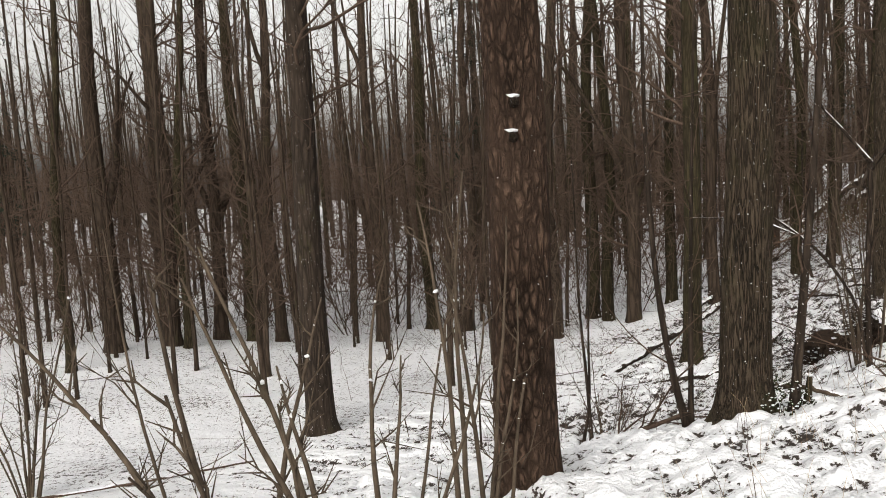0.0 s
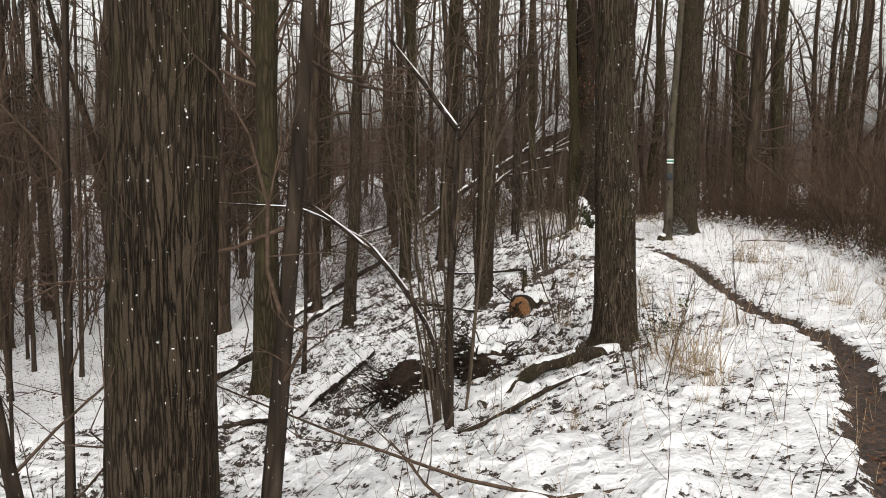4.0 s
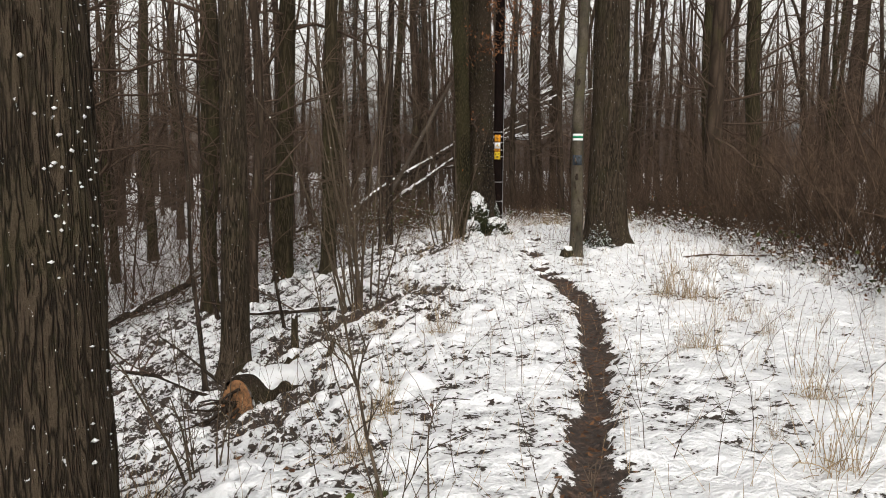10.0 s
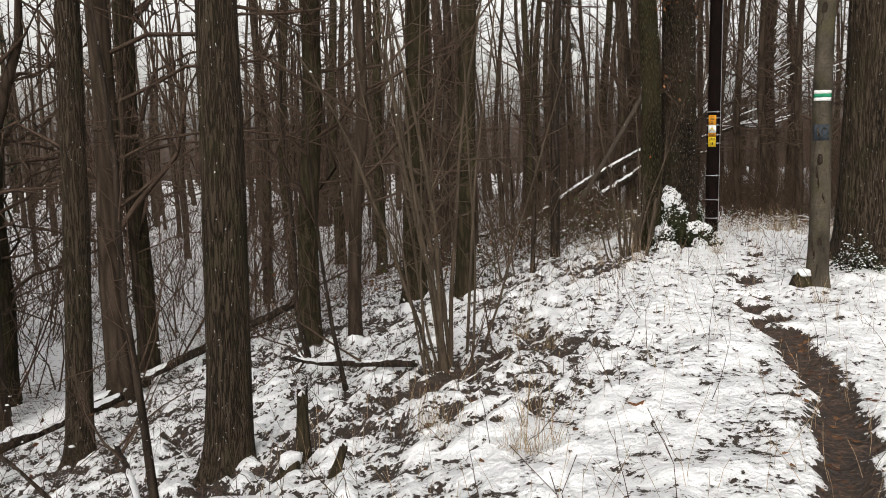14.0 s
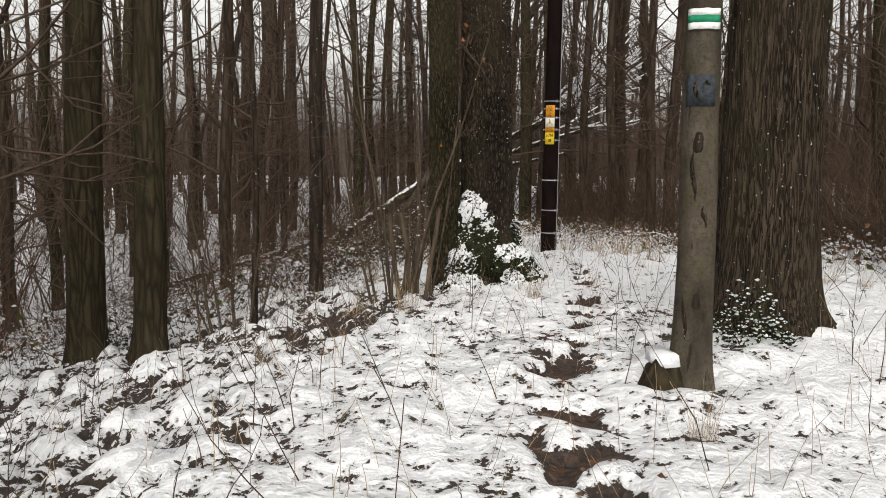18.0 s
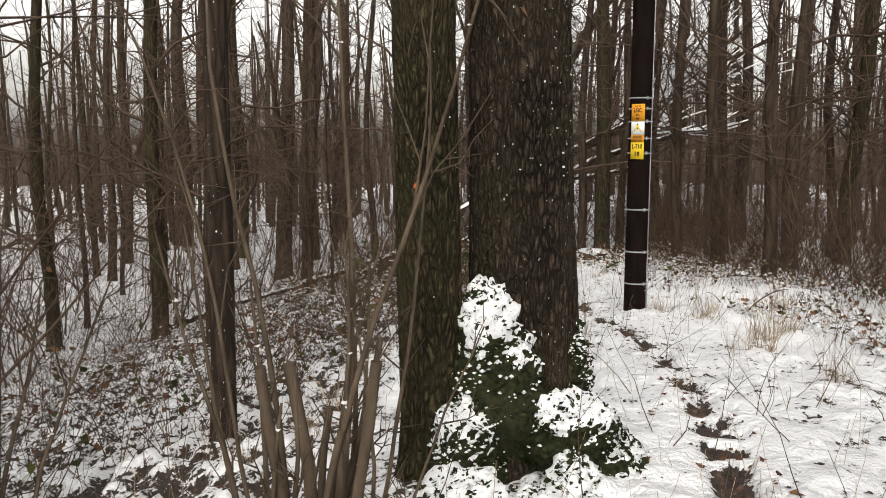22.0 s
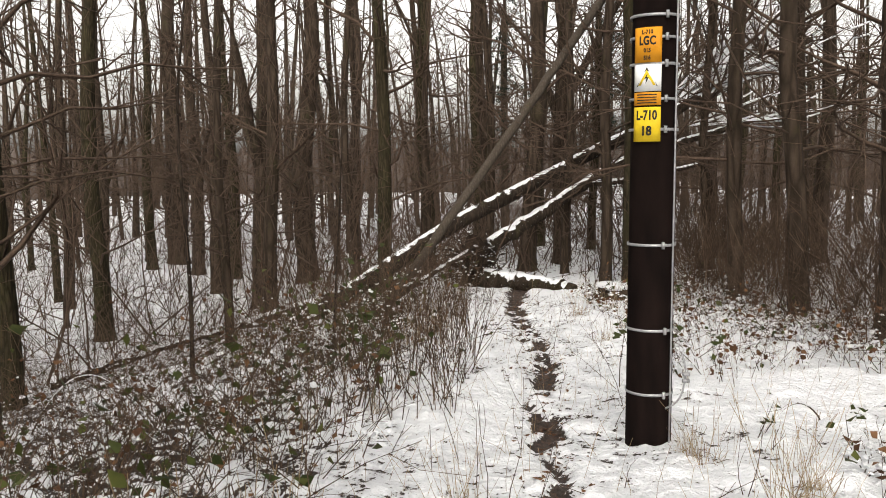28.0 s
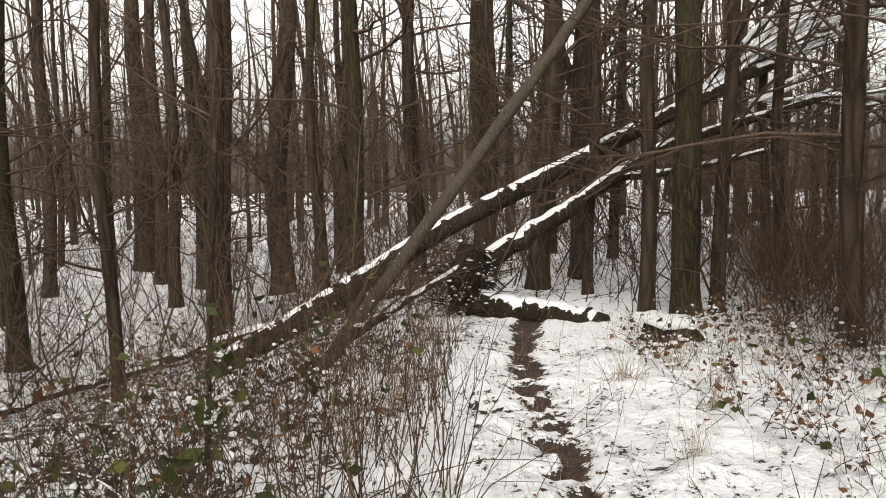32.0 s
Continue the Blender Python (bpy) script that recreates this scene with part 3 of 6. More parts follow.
t2, t2_axis = hero_tree("linden_tree", 7.25, 10.63, 0.212, (-0.4, 3.2), 31, BARK_OAK, "straight furrowed tree with snow-dusted bark by the path", flare=0.45, relief=0.014, sides=132, freq=40, stretch=0.10)
big, big_axis = hero_tree("oak_tree", 15.36, 19.43, 0.312, (-0.5, -0.8), 41, BARK_OAK, "thick old tree with furrowed bark beside the path", flare=0.5, relief=0.018, sides=170, freq=34, stretch=0.10, sway=0.06)
mark, mark_axis = hero_tree("blazed_tree", 14.09, 18.36, 0.092, (2.6, 3.2), 51, BARK_SMOOTH, "slim smooth-barked tree with a green and white trail blaze", height=12, flare=0.5, roots=3, relief=0.004, sides=40, freq=6, stretch=0.5, sway=0.05, branches=14, first=5.0)
mossy, mossy_axis = hero_tree("oak_tree", 14.57, 22.30, 0.245, (-0.8, 3.0), 61, BARK_DARK, "dark rough-barked tree with a snowy ivy mound at its foot", flare=0.7, relief=0.017, sides=170, freq=40, stretch=0.16)
slim, slim_axis = hero_tree("alder_tree", 14.13, 22.22, 0.142, (-3.2, -1.6), 71, BARK_SLIM, "leaning green-barked tree close to a thicker dark one", height=14, flare=0.5, relief=0.013, sides=110, freq=42, stretch=0.16, sway=0.05)
ta, _ = hero_tree("linden_tree", 8.9, 16.95, 0.152, (1.5, 1.6), 81, BARK_OAK, "straight brown tree on the snowy slope", flare=0.45, relief=0.008, sides=48, freq=12, stretch=0.12)
tb, _ = hero_tree("linden_tree", 7.2, 19.6, 0.130, (2.5, 0.8), 91, BARK_OAK, "straight dark tree at the foot of the slope", flare=0.5, relief=0.008, sides=44, freq=12, stretch=0.12)
green, _ = hero_tree("alder_tree", 11.52, 22.38, 0.135, (1.8, 0.3), 101, BARK_GREEN, "green algae-covered tree on the slope", flare=0.5, relief=0.008, sides=48, freq=12, stretch=0.2)
green_b, _ = hero_tree("alder_tree", 10.93, 23.3, 0.175, (1.5, 0.0), 151, BARK_GREEN, "thicker green-barked tree with snow at its foot", flare=0.4, relief=0.008, sides=48, freq=12, stretch=0.2)
th, _ = hero_tree("alder_tree", 13.15, 23.65, 0.075, (0.9, 0.9), 111, BARK, "slender dark tree at the edge of the slope", height=14, flare=0.4, relief=0.005, sides=36, freq=9)
tm, _ = hero_tree("alder_tree", 21.5, 37.3, 0.185, -1.0, 121, BARK_GREEN, "green-stained tree behind a snowy stump", flare=0.3, relief=0.007, sides=48, freq=8, stretch=0.4)
s2, _ = hero_tree("linden_tree", -2.2, 13.6, 0.24, 0.6, 131, BARK, "brown tree standing in open snow", flare=0.4, relief=0.008, sides=44, freq=12)
b1, _ = hero_tree("linden_tree", 4.75, 16.0, 0.185, 0.6, 141, BARK_GREEN, "greenish tree on the snowy flat", flare=0.5, relief=0.008, sides=44, freq=12)

# the trees of the wood: a few grown once, then copied
TALL, FAR = [], []
rng = random.Random(5)
for k, (r, h) in enumerate(((0.09, 13), (0.10, 12), (0.14, 15), (0.15, 16), (0.17, 16), (0.20, 17), (0.21, 18), (0.24, 18), (0.28, 19))):
    t = thing("forest_tree", Vector((0, 0, -60)), "tall bare broadleaf tree with dark grey-brown bark", "tree", "trees of the wood")
    geo, axis = trunk_geo(r, h, (rng.uniform(-1, 1), rng.uniform(-1, 1)), 200 + k, flare=0.35, sides=12, sway=0.13)
    for _ in range((0, 1, 2)[k % 3]):
        q, rr = axis(rng.uniform(3.0, 7.5))
        w = rng.uniform(0, 6.283)
        ln = rng.uniform(3.5, 6.5)
        limb = bend(q, (math.cos(w) * 0.5, math.sin(w) * 0.5, 1), ln, 7, 0.3, 0.07, rng)
        tube(geo, limb, np.linspace(rr * 0.6, rr * 0.12, 8), 7, False)
    bole = part("trunk", geo, BARK_GREEN if k in (3, 6) else BARK_FAR, t).data
    part("crown", branch_geo(axis, h, 1.8, 32, 300 + k, reach=3.2, each=5, second=2), TWIG, t)
    TALL.append((r, t))
    f = thing("forest_tree", Vector((0, 0, -60)), "bare broadleaf tree deeper in the wood", "tree", "trees of the wood")
    part("trunk", bole, BARK_FAR, f)
    part("crown", branch_geo(axis, h, 1.8, 30, 350 + k, reach=3.2, each=5, second=1), TWIG, f)
    FAR.append((r, f))
PLACED = [(o.location.x, o.location.y) for o in (pine, lt, t2, big, mark, mossy, slim, ta, tb, green, green_b, th, tm, s2, b1)]


def forest_tree(x, y, r, lean=0.0, label="", spin=None, stock=TALL):
    near = sorted(stock, key=lambda e: abs(e[0] - r))[:2]
    r0, src = near[int(x * 13 + y * 7) % 2]
    k = r / r0
    spin = (x * 97 + y * 57) % 360 if spin is None else spin
    lx, ly = lean_xy(lean)
    hi = max(0.85, min(1.1, k))
    m = Matrix.Translation(at_ground(x, y, -0.02)) @ Matrix.Shear("XY", 4, (math.tan(radians(lx)), math.tan(radians(ly)))) @ pose(0, 0, 0, 0, 0, spin) @ Matrix.Diagonal((k, k, hi, 1))
    ob = copy_thing(src, m)
    PLACED.append((x, y))
    return tagged(ob, label) if label else ob


# trees whose place can be told, from the start of the walk to its end
forest_tree(-9.1, 22.6, 0.26, 0.0)
forest_tree(-0.4, 25.7, 0.21, -2.1)
forest_tree(-1.9, 24.2, 0.18, -1.5)
forest_tree(0.65, 24.8, 0.165, 2.3)
forest_tree(-4.95, 24.7, 0.185, 2.1)
forest_tree(-6.9, 25.3, 0.21, 2.0)
forest_tree(-5.8, 24.9, 0.21, -0.1)
forest_tree(-7.8, 23.4, 0.24, 3.4)
forest_tree(-7.2, 23.0, 0.14, 3.3)
forest_tree(-8.7, 25.9, 0.25, -0.4)
forest_tree(-9.5, 20.7, 0.128, 2.6)
forest_tree(2.94, 22.3, 0.19, 1.4)
forest_tree(4.75, 24.3, 0.175, 0.2)
forest_tree(6.83, 25.0, 0.17, -0.1)
forest_tree(9.43, 22.2, 0.14, -0.3)
forest_tree(5.21, 22.9, 0.20, -0.8)
forest_tree(7.11, 21.87, 0.155, -3.2)
forest_tree(7.32, 22.3, 0.05, 0.5)
forest_tree(12.75, 31.8, 0.13, -1.0)
forest_tree(14.55, 37.1, 0.08, -1.5)
forest_tree(11.5, 36.2, 0.16, -1.5)
forest_tree(9.97, 21.3, 0.085, 0.2)
forest_tree(4.5, 25.4, 0.21, 3.6)
forest_tree(19.6, 21.7, 0.18, 0.0)
forest_tree(22.9, 23.9, 0.20, -1.2)
forest_tree(41.4, 36.9, 0.45, 2.0)
forest_tree(42.9, 39.9, 0.22, 0.8)
forest_tree(24.2, 36.6, 0.18, -1.4)
forest_tree(22.0, 33.0, 0.125, -1.0)
forest_tree(21.64, 30.85, 0.11, -2.4)
forest_tree(23.14, 32.45, 0.15, -1.0)
forest_tree(26.1, 35.1, 0.11, -2.2)
forest_tree(20.55, 41.0, 0.185, 0.8)
forest_tree(21.17, 37.8, 0.105, 2.5)
forest_tree(22.06, 37.55, 0.1, -0.5)
forest_tree(23.47, 38.35, 0.09, -1.5)
forest_tree(22.16, 34.9, 0.12, -2.0)
forest_tree(20.99, 39.7, 0.085, -0.6)
forest_tree(14.9, 43.5, 0.17, 3.0)
forest_tree(10.56, 45.8, 0.225, 0.9)
forest_tree(12.6, 53.2, 0.20, 1.0)
forest_tree(15.75, 54.4, 0.38, 0.5)
forest_tree(14.4, 48.7, 0.29, 3.7)
forest_tree(17.7, 58.1, 0.17, 0.4)
forest_tree(13.0, 56.5, 0.22, -2.3)
forest_tree(18.0, 63.1, 0.27, 0.4)
forest_tree(8.15, 56.2, 0.22, 2.2)
forest_tree(9.3, 59.7, 0.21, 0.5)
forest_tree(10.0, 62.2, 0.42, 2.1)
forest_tree(11.4, 58.0, 0.25, 1.0)
forest_tree(22.8, 57.5, 0.21, 0.2)

# the rest of the wood, at random, thinner to the east
rng = random.Random(17)
count = 0
while count < 135:
    x, y = rng.uniform(-42, 62), rng.uniform(-22, 86)
    u = float(beside(x, y))
    if (u > 0 and u < 13 + 4 * rng.random()) or (u <= 0 and u > -11) or (y < 27 and u > 0 and x > -14 and y > -8):
        continue
    if u > 0 and rng.random() < 0.45:
        continue
    if y > 36 and abs(u) < 12 and rng.random() < 0.4:
        continue
    if min((x - a) ** 2 + (y - b) ** 2 for a, b in PLACED) < 3.2:
        continue
    forest_tree(x, y, rng.choice((0.07, 0.085, 0.1, 0.12, 0.14, 0.17, 0.21)), rng.gauss(0, 1.6), stock=FAR)
    count += 1
for x, y, r in ((17.5, 41.5, 0.16), (21.8, 42.5, 0.2), (24.5, 44.0, 0.14), (27.5, 41.0, 0.18), (19.2, 46.5, 0.17), (23.0, 49.0, 0.22), (20.2, 43.2, 0.12), (22.6, 44.8, 0.15), (18.6, 42.6, 0.09), (24.0, 46.8, 0.13), (21.0, 47.8, 0.16), (19.6, 50.5, 0.14), (23.4, 41.8, 0.08), (25.6, 42.6, 0.1), (26.5, 33.5, 0.15), (25.5, 28.5, 0.17), (27.5, 30.5, 0.2), (17.0, 44.0, 0.11)):
    forest_tree(x, y, r, rng.gauss(0, 1.5))
rng = random.Random(83)
n = 0
while n < 46:
    y = rng.uniform(4, 60)
    x = float(path_x(y)) + rng.uniform(9.0, 26)
    if min((x - a) ** 2 + (y - b) ** 2 for a, b in PLACED) > 2.0:
        forest_tree(x, y, rng.choice((0.07, 0.09, 0.11, 0.14, 0.18)), rng.gauss(0, 2), stock=FAR)
        n += 1
n = 0
while n < 30:
    y = rng.uniform(33, 64)
    x = float(path_x(y)) - rng.uniform(9, 36)
    if min((x - a) ** 2 + (y - b) ** 2 for a, b in PLACED) > 2.0:
        forest_tree(x, y, rng.choice((0.08, 0.1, 0.13, 0.16)), rng.gauss(0, 2), stock=FAR)
        n += 1
rng = random.Random(91)
n = 0
while n < 60:
    x, y = rng.uniform(-13, 4), rng.uniform(16, 31)
    if min((x - a) ** 2 + (y - b) ** 2 for a, b in PLACED) > 0.5:
        forest_tree(x, y, rng.choice((0.035, 0.045, 0.055, 0.07)), rng.gauss(0, 2.5), "slender young tree in the dense wood", stock=FAR)
        n += 1
n = 0
while n < 26:
    y = rng.uniform(32, 62)
    x = float(path_x(y)) + rng.uniform(5.5, 20)
    if min((x - a) ** 2 + (y - b) ** 2 for a, b in PLACED) > 1.5:
        forest_tree(x, y, rng.choice((0.06, 0.08, 0.1, 0.13, 0.16)), rng.gauss(0, 2), stock=FAR)
        n += 1
for _, src in TALL + FAR:
    for o in (*src.children_recursive, src):
        bpy.data.objects.remove(o)


# far woods, beyond the trees that can be counted
def far_woods():
    rng = np.random.RandomState(23)
    n = 1000
    a = rng.uniform(-1.75, 1.75, n)
    a[: n // 8] = rng.uniform(-3.14, 3.14, n // 8)
    d = 42 + 80 * rng.rand(n) ** 0.8
    x, y = 12 + d * np.sin(a), 22 + d * np.cos(a)
    base = np.stack([x, y, land(x, y) - 0.1], -1)
    h = rng.uniform(11, 19, n)
    r = rng.uniform(0.08, 0.25, n)
    wood, twigs = Geo(), Geo()
    way = np.stack([rng.normal(0, 0.03, n), rng.normal(0, 0.03, n), np.ones(n)], -1)
    pts = sprays(wood, base, way, h, r, 5, rng, 0, 0.035, 0.25, 5)
    p, dirs, f = pick(pts, 14, rng, 0.08, 0.85)
    w = rng.normal(0, 1, dirs.shape) * np.array((1, 1, 0.3)) + np.array((0, 0, 0.45))
    ln = rng.uniform(1.2, 3.6, len(p)) * (1.1 - 0.5 * f)
    q = sprays(twigs, p, w, ln, np.full(len(p), 0.03), 2, rng, 0.5, 0.35, 0.3)
    p, dirs, f = pick(q, 1, rng)
    sprays(twigs, p, dirs + rng.normal(0, 0.7, dirs.shape), rng.uniform(0.6, 1.6, len(p)), np.full(len(p), 0.016), 1, rng, 0.3, 0.2, 0.4)
    tagged(new("distant_trunks", wood.mesh("distant_trunks", BARK_FAR)), "trunks of the distant bare winter wood", "woods", kind="stuff")
    tagged(new("distant_branches", twigs.mesh("distant_branches", TWIG)), "bare branches of the distant winter wood", "woods", kind="stuff")


far_woods()


def distant_belt():
    """The far edge of the wood: a ragged belt of bare tree tops, 125 m off, all the way round."""
    rng = np.random.RandomState(29)
    n = 2600
    a = np.arange(n) * 2 * np.pi / n
    x, y = 12 + 125 * np.sin(a), 22 + 125 * np.cos(a)
    top = 2.2 + 2.2 * perlin(a * 14, a * 0 + 3) + 1.4 * perlin(a * 70, a * 0 + 8) + rng.uniform(-1.6, 1.6, n)
    low = np.stack([x, y, np.full(n, -9.0)], -1)
    high = np.stack([x, y, top], -1)
    geo = Geo()
    i = np.arange(n)
    geo.add(np.concatenate([low, high]), np.stack([i, (i + 1) % n, n + (i + 1) % n, n + i], -1))
    ob = new("backdrop", geo.mesh("backdrop", plain_material("far_wood", (0.045, 0.036, 0.031), (0.110, 0.090, 0.080), 1.2, stretch=(1, 1, 0.12)), False))
    return tagged(ob, "far grey-brown edge of the winter wood", "woods", kind="structure")


distant_belt()


# underwood: thin grey-brown saplings and brush between the trunks
def brush(name, label, seed, count, place, high, mat, twig=4, thick=0.012, second=1, lean=0.2, wander=0.2):
    rng, np_rng = random.Random(seed), np.random.RandomState(seed)
    xy = np.array([place(rng) for _ in range(count)])
    base = np.stack([xy[:, 0], xy[:, 1], land(xy[:, 0], xy[:, 1]) - 0.03], -1)
    h = high[0] + (high[1] - high[0]) * np_rng.rand(count) ** 1.6 * np.clip(0.8 + 0.9 * perlin(xy[:, 0] * 0.6, xy[:, 1] * 0.6), 0.35, 1.4)
    r = thick * np_rng.uniform(0.6, 1.5, count) * (0.5 + 0.3 * h)
    way = np.stack([np_rng.normal(0, lean, count), np_rng.normal(0, lean, count), np.ones(count)], -1)
    geo = Geo()
    pts = sprays(geo, base, way, h, r, 4, np_rng, -0.15, wander)
    twiggy(geo, pts, h * 0.9, r, np_rng, twig, second, 4 * wander, 0.15)
    return tagged(new(name, geo.mesh(name, mat)), label, "brush", kind="stuff")


def west_side(rng):
    while True:
        y = rng.uniform(8, 75)
        x = float(path_x(y)) - rng.uniform(6.5, 34) / 0.85
        if not (y < 26 and x > -12) or (y > 15 and x < 7 and x > 3 and rng.random() < 0.15):
            return x, y


def first_view(rng):
    return rng.uniform(-22, 9), rng.uniform(25, 45)


def ahead(rng):
    y = rng.uniform(37.5, 80)
    return float(path_x(y)) + rng.uniform(-14, 16), y


def east_side(rng):
    y = rng.uniform(4, 60)
    return float(path_x(y)) + rng.uniform(8.5, 30), y


brush("underwood", "thin bare saplings and brush between the trunks", 31, 560, west_side, (0.7, 5.0), TWIG, 4, lean=0.3)
brush("underwood", "dense grey-brown brush filling the hollow", 32, 1600, first_view, (0.7, 5.0), TWIG, 4, lean=0.3)
brush("underwood", "bare saplings and brush beyond the fallen tree", 33, 1550, ahead, (0.4, 5.0), TWIG, 4, lean=0.3)
brush("underwood", "bare brush on the eastern side of the spur", 34, 900, east_side, (0.8, 5.0), TWIG, 4, lean=0.3)


def thicket_edge(y):
    return float(path_x(y)) + float(np.interp(y, (8, 10, 14, 18, 21, 25, 28, 32, 36, 44), (3.0, 3.6, 4.0, 3.8, 3.5, 3.4, 3.4, 2.9, 2.5, 4.0)))


def thicket_place(rng):
    y = rng.uniform(7, 21) if rng.random() < 0.5 else rng.uniform(21, 44)
    return thicket_edge(y) + 0.2 + abs(rng.gauss(0, 1.3)), y


def thicket_north(rng):
    y = rng.uniform(22, 46)
    return thicket_edge(y) + 0.6 + rng.uniform(0, 7), y


def thicket_depth(rng):
    y = rng.uniform(3, 22)
    return thicket_edge(y) + 1.2 + rng.uniform(0, 8), y


def far_floor(rng):
    y = rng.uniform(24, 95)
    return float(path_x(y)) - rng.uniform(15, 60), y


def hollow_floor(rng):
    y = rng.uniform(15, 56)
    return float(path_x(y)) - rng.uniform(5.0, 20) / 0.85, y


def beyond_stump(rng):
    y = rng.uniform(33, 50)
    return float(path_x(y)) + rng.uniform(2.6, 11), y


brush("thicket", "dense thicket of brown leafless stems along the shoulder", 35, 3300, thicket_place, (0.5, 2.6), THICKET, 5, 0.007, 2, 0.45, 0.13)
brush("thicket", "deep brown thicket of leafless stems behind the shoulder", 36, 1350, thicket_depth, (0.8, 4.2), THICKET, 5, 0.008, 1, 0.4, 0.12)
brush("thicket", "open brown thicket of leafless stems beyond the pole", 42, 620, thicket_north, (0.5, 2.5), THICKET, 5, 0.008, 1, 0.4, 0.12)
brush("underwood", "bare brush and saplings behind the stump", 37, 330, beyond_stump, (0.4, 2.6), TWIG, 4, lean=0.3)
brush("underwood", "low tangled brush on the floor of the hollow", 38, 2100, far_floor, (0.4, 2.1), TWIG, 4, 0.014, 1, 0.5)
brush("underwood", "fine low twigs over the snowy floor of the hollow", 39, 800, hollow_floor, (0.3, 1.6), TWIG, 4, 0.006, 0, 0.6)


def past_log(rng):
    y = rng.uniform(38.6, 54)
    return float(path_x(y)) + rng.uniform(-4, 7), y


def left_of_end(rng):
    y = rng.uniform(40, 68)
    return float(path_x(y)) - rng.uniform(4, 26), y


brush("underwood", "bare brush and saplings west of the fallen tree", 41, 620, left_of_end, (0.8, 4.2), TWIG, 4, lean=0.3)
brush("underwood", "low brush on the snow beyond the fallen trunks", 40, 800, past_log, (0.3, 3.4), TWIG, 4, 0.010, 1, 0.5)


# small pieces made many at a time
def leaves(geo, where, size, rng, flat=0.5, aspect=0.55):
    """Folded leaves: a diamond with its midrib pressed in."""
    n = len(where)
    a = unit(rng.normal(0, 1, (n, 3)) * np.array((1, 1, flat)))
    b = unit(np.cross(a, rng.normal(0, flat, (n, 3)) + np.array((0, 0, 1))))
    c = np.cross(a, b)
    s = (size * rng.uniform(0.6, 1.3, n))[:, None]
    v = np.stack([where - a * s, where + b * s * aspect + c * s * 0.25, where + a * s, where - b * s * aspect + c * s * 0.25], 1)
    i = np.arange(n)[:, None] * 4
    geo.add(v, np.concatenate([i + np.array((0, 1, 2)), i + np.array((0, 2, 3))]))


def clumps(geo, where, size, rng, squash=0.6):
    """Soft lumps of snow."""
    n = len(where)
    small = size < 0.009
    th = np.arange(5 if small else 6) * 2 * np.pi / (5 if small else 6)
    m = len(th)
    ring = np.stack([np.cos(th), np.sin(th), th * 0], -1)
    if small:
        shape = np.concatenate([[[0, 0, 0.9]], ring, [[0, 0, -0.8]]])
        f = [(0, 1 + k, 1 + (k + 1) % m) for k in range(m)] + [(m + 1, 1 + (k + 1) % m, 1 + k) for k in range(m)]
    else:
        shape = np.concatenate([[[0, 0, 1]], ring * 0.78 + [0, 0, 0.62], ring * 0.9 + [0, 0, -0.25], [[0, 0, -0.8]]])
        f = [(0, 1 + k, 1 + (k + 1) % 6) for k in range(6)] + [(13, 7 + (k + 1) % 6, 7 + k) for k in range(6)]
        f += [(1 + k, 7 + k, 7 + (k + 1) % 6) for k in range(6)] + [(1 + k, 7 + (k + 1) % 6, 1 + (k + 1) % 6) for k in range(6)]
    c = len(shape)
    s = size * rng.uniform(0.4, 1.4, (n, 1, 1)) ** 1.3 * np.stack([rng.uniform(0.6, 1.5, (n, 1)), rng.uniform(0.6, 1.5, (n, 1)), np.full((n, 1), squash)], -1)
    v = where[:, None] + shape[None] * s * (1 + rng.normal(0, 0.2, (n, c, 1)))
    geo.add(v, (np.array(f)[None] + (np.arange(n) * c)[:, None, None]).reshape(-1, 3))


def snow_along(geo, pts, rads, rng, sides=8, gap=0.35, lift=0.24):
    """The snow that lies along the top of a log or branch, broken here and there."""
    pts, rads = np.asarray(pts, float), np.asarray(rads, float)
    d = np.linalg.norm(np.diff(pts, axis=0), axis=1)
    along = np.r_[0, np.cumsum(d)]
    n = max(4, int(along[-1] / max(0.04, rads.mean() * 0.5)))
    t = np.linspace(0, along[-1], n)
    p = np.stack([np.interp(t, along, pts[:, k]) for k in range(3)], -1)
    r = np.interp(t, along, rads)
    keep = np.clip(perlin(t * 2.3 + rng.rand() * 50, t * 0 + 3.3) * 2 + 1 - gap, 0.0, 1)
    keep[[0, -1]] = 0
    way = unit(np.gradient(p, axis=0))
    up = np.array((0.0, 0.0, 1.0)) - way * way[:, 2:3]
    p = p + up * (r * lift)[:, None] + rng.normal(0, 1, p.shape) * (r * 0.02)[:, None]
    tube(geo, p, r * (0.62 + 0.31 * keep), sides, True, 1.0, 0.09)


def resample(pts, n):
    pts = np.array([tuple(p) for p in pts], float)
    t = np.linspace(0, len(pts) - 1, n)
    k = np.arange(len(pts))
    out = np.stack([np.interp(t, k, pts[:, j]) for j in range(3)], -1)
    soft = out.copy()
    soft[1:-1] = (out[:-2] + 2 * out[1:-1] + out[2:]) / 4
    return soft


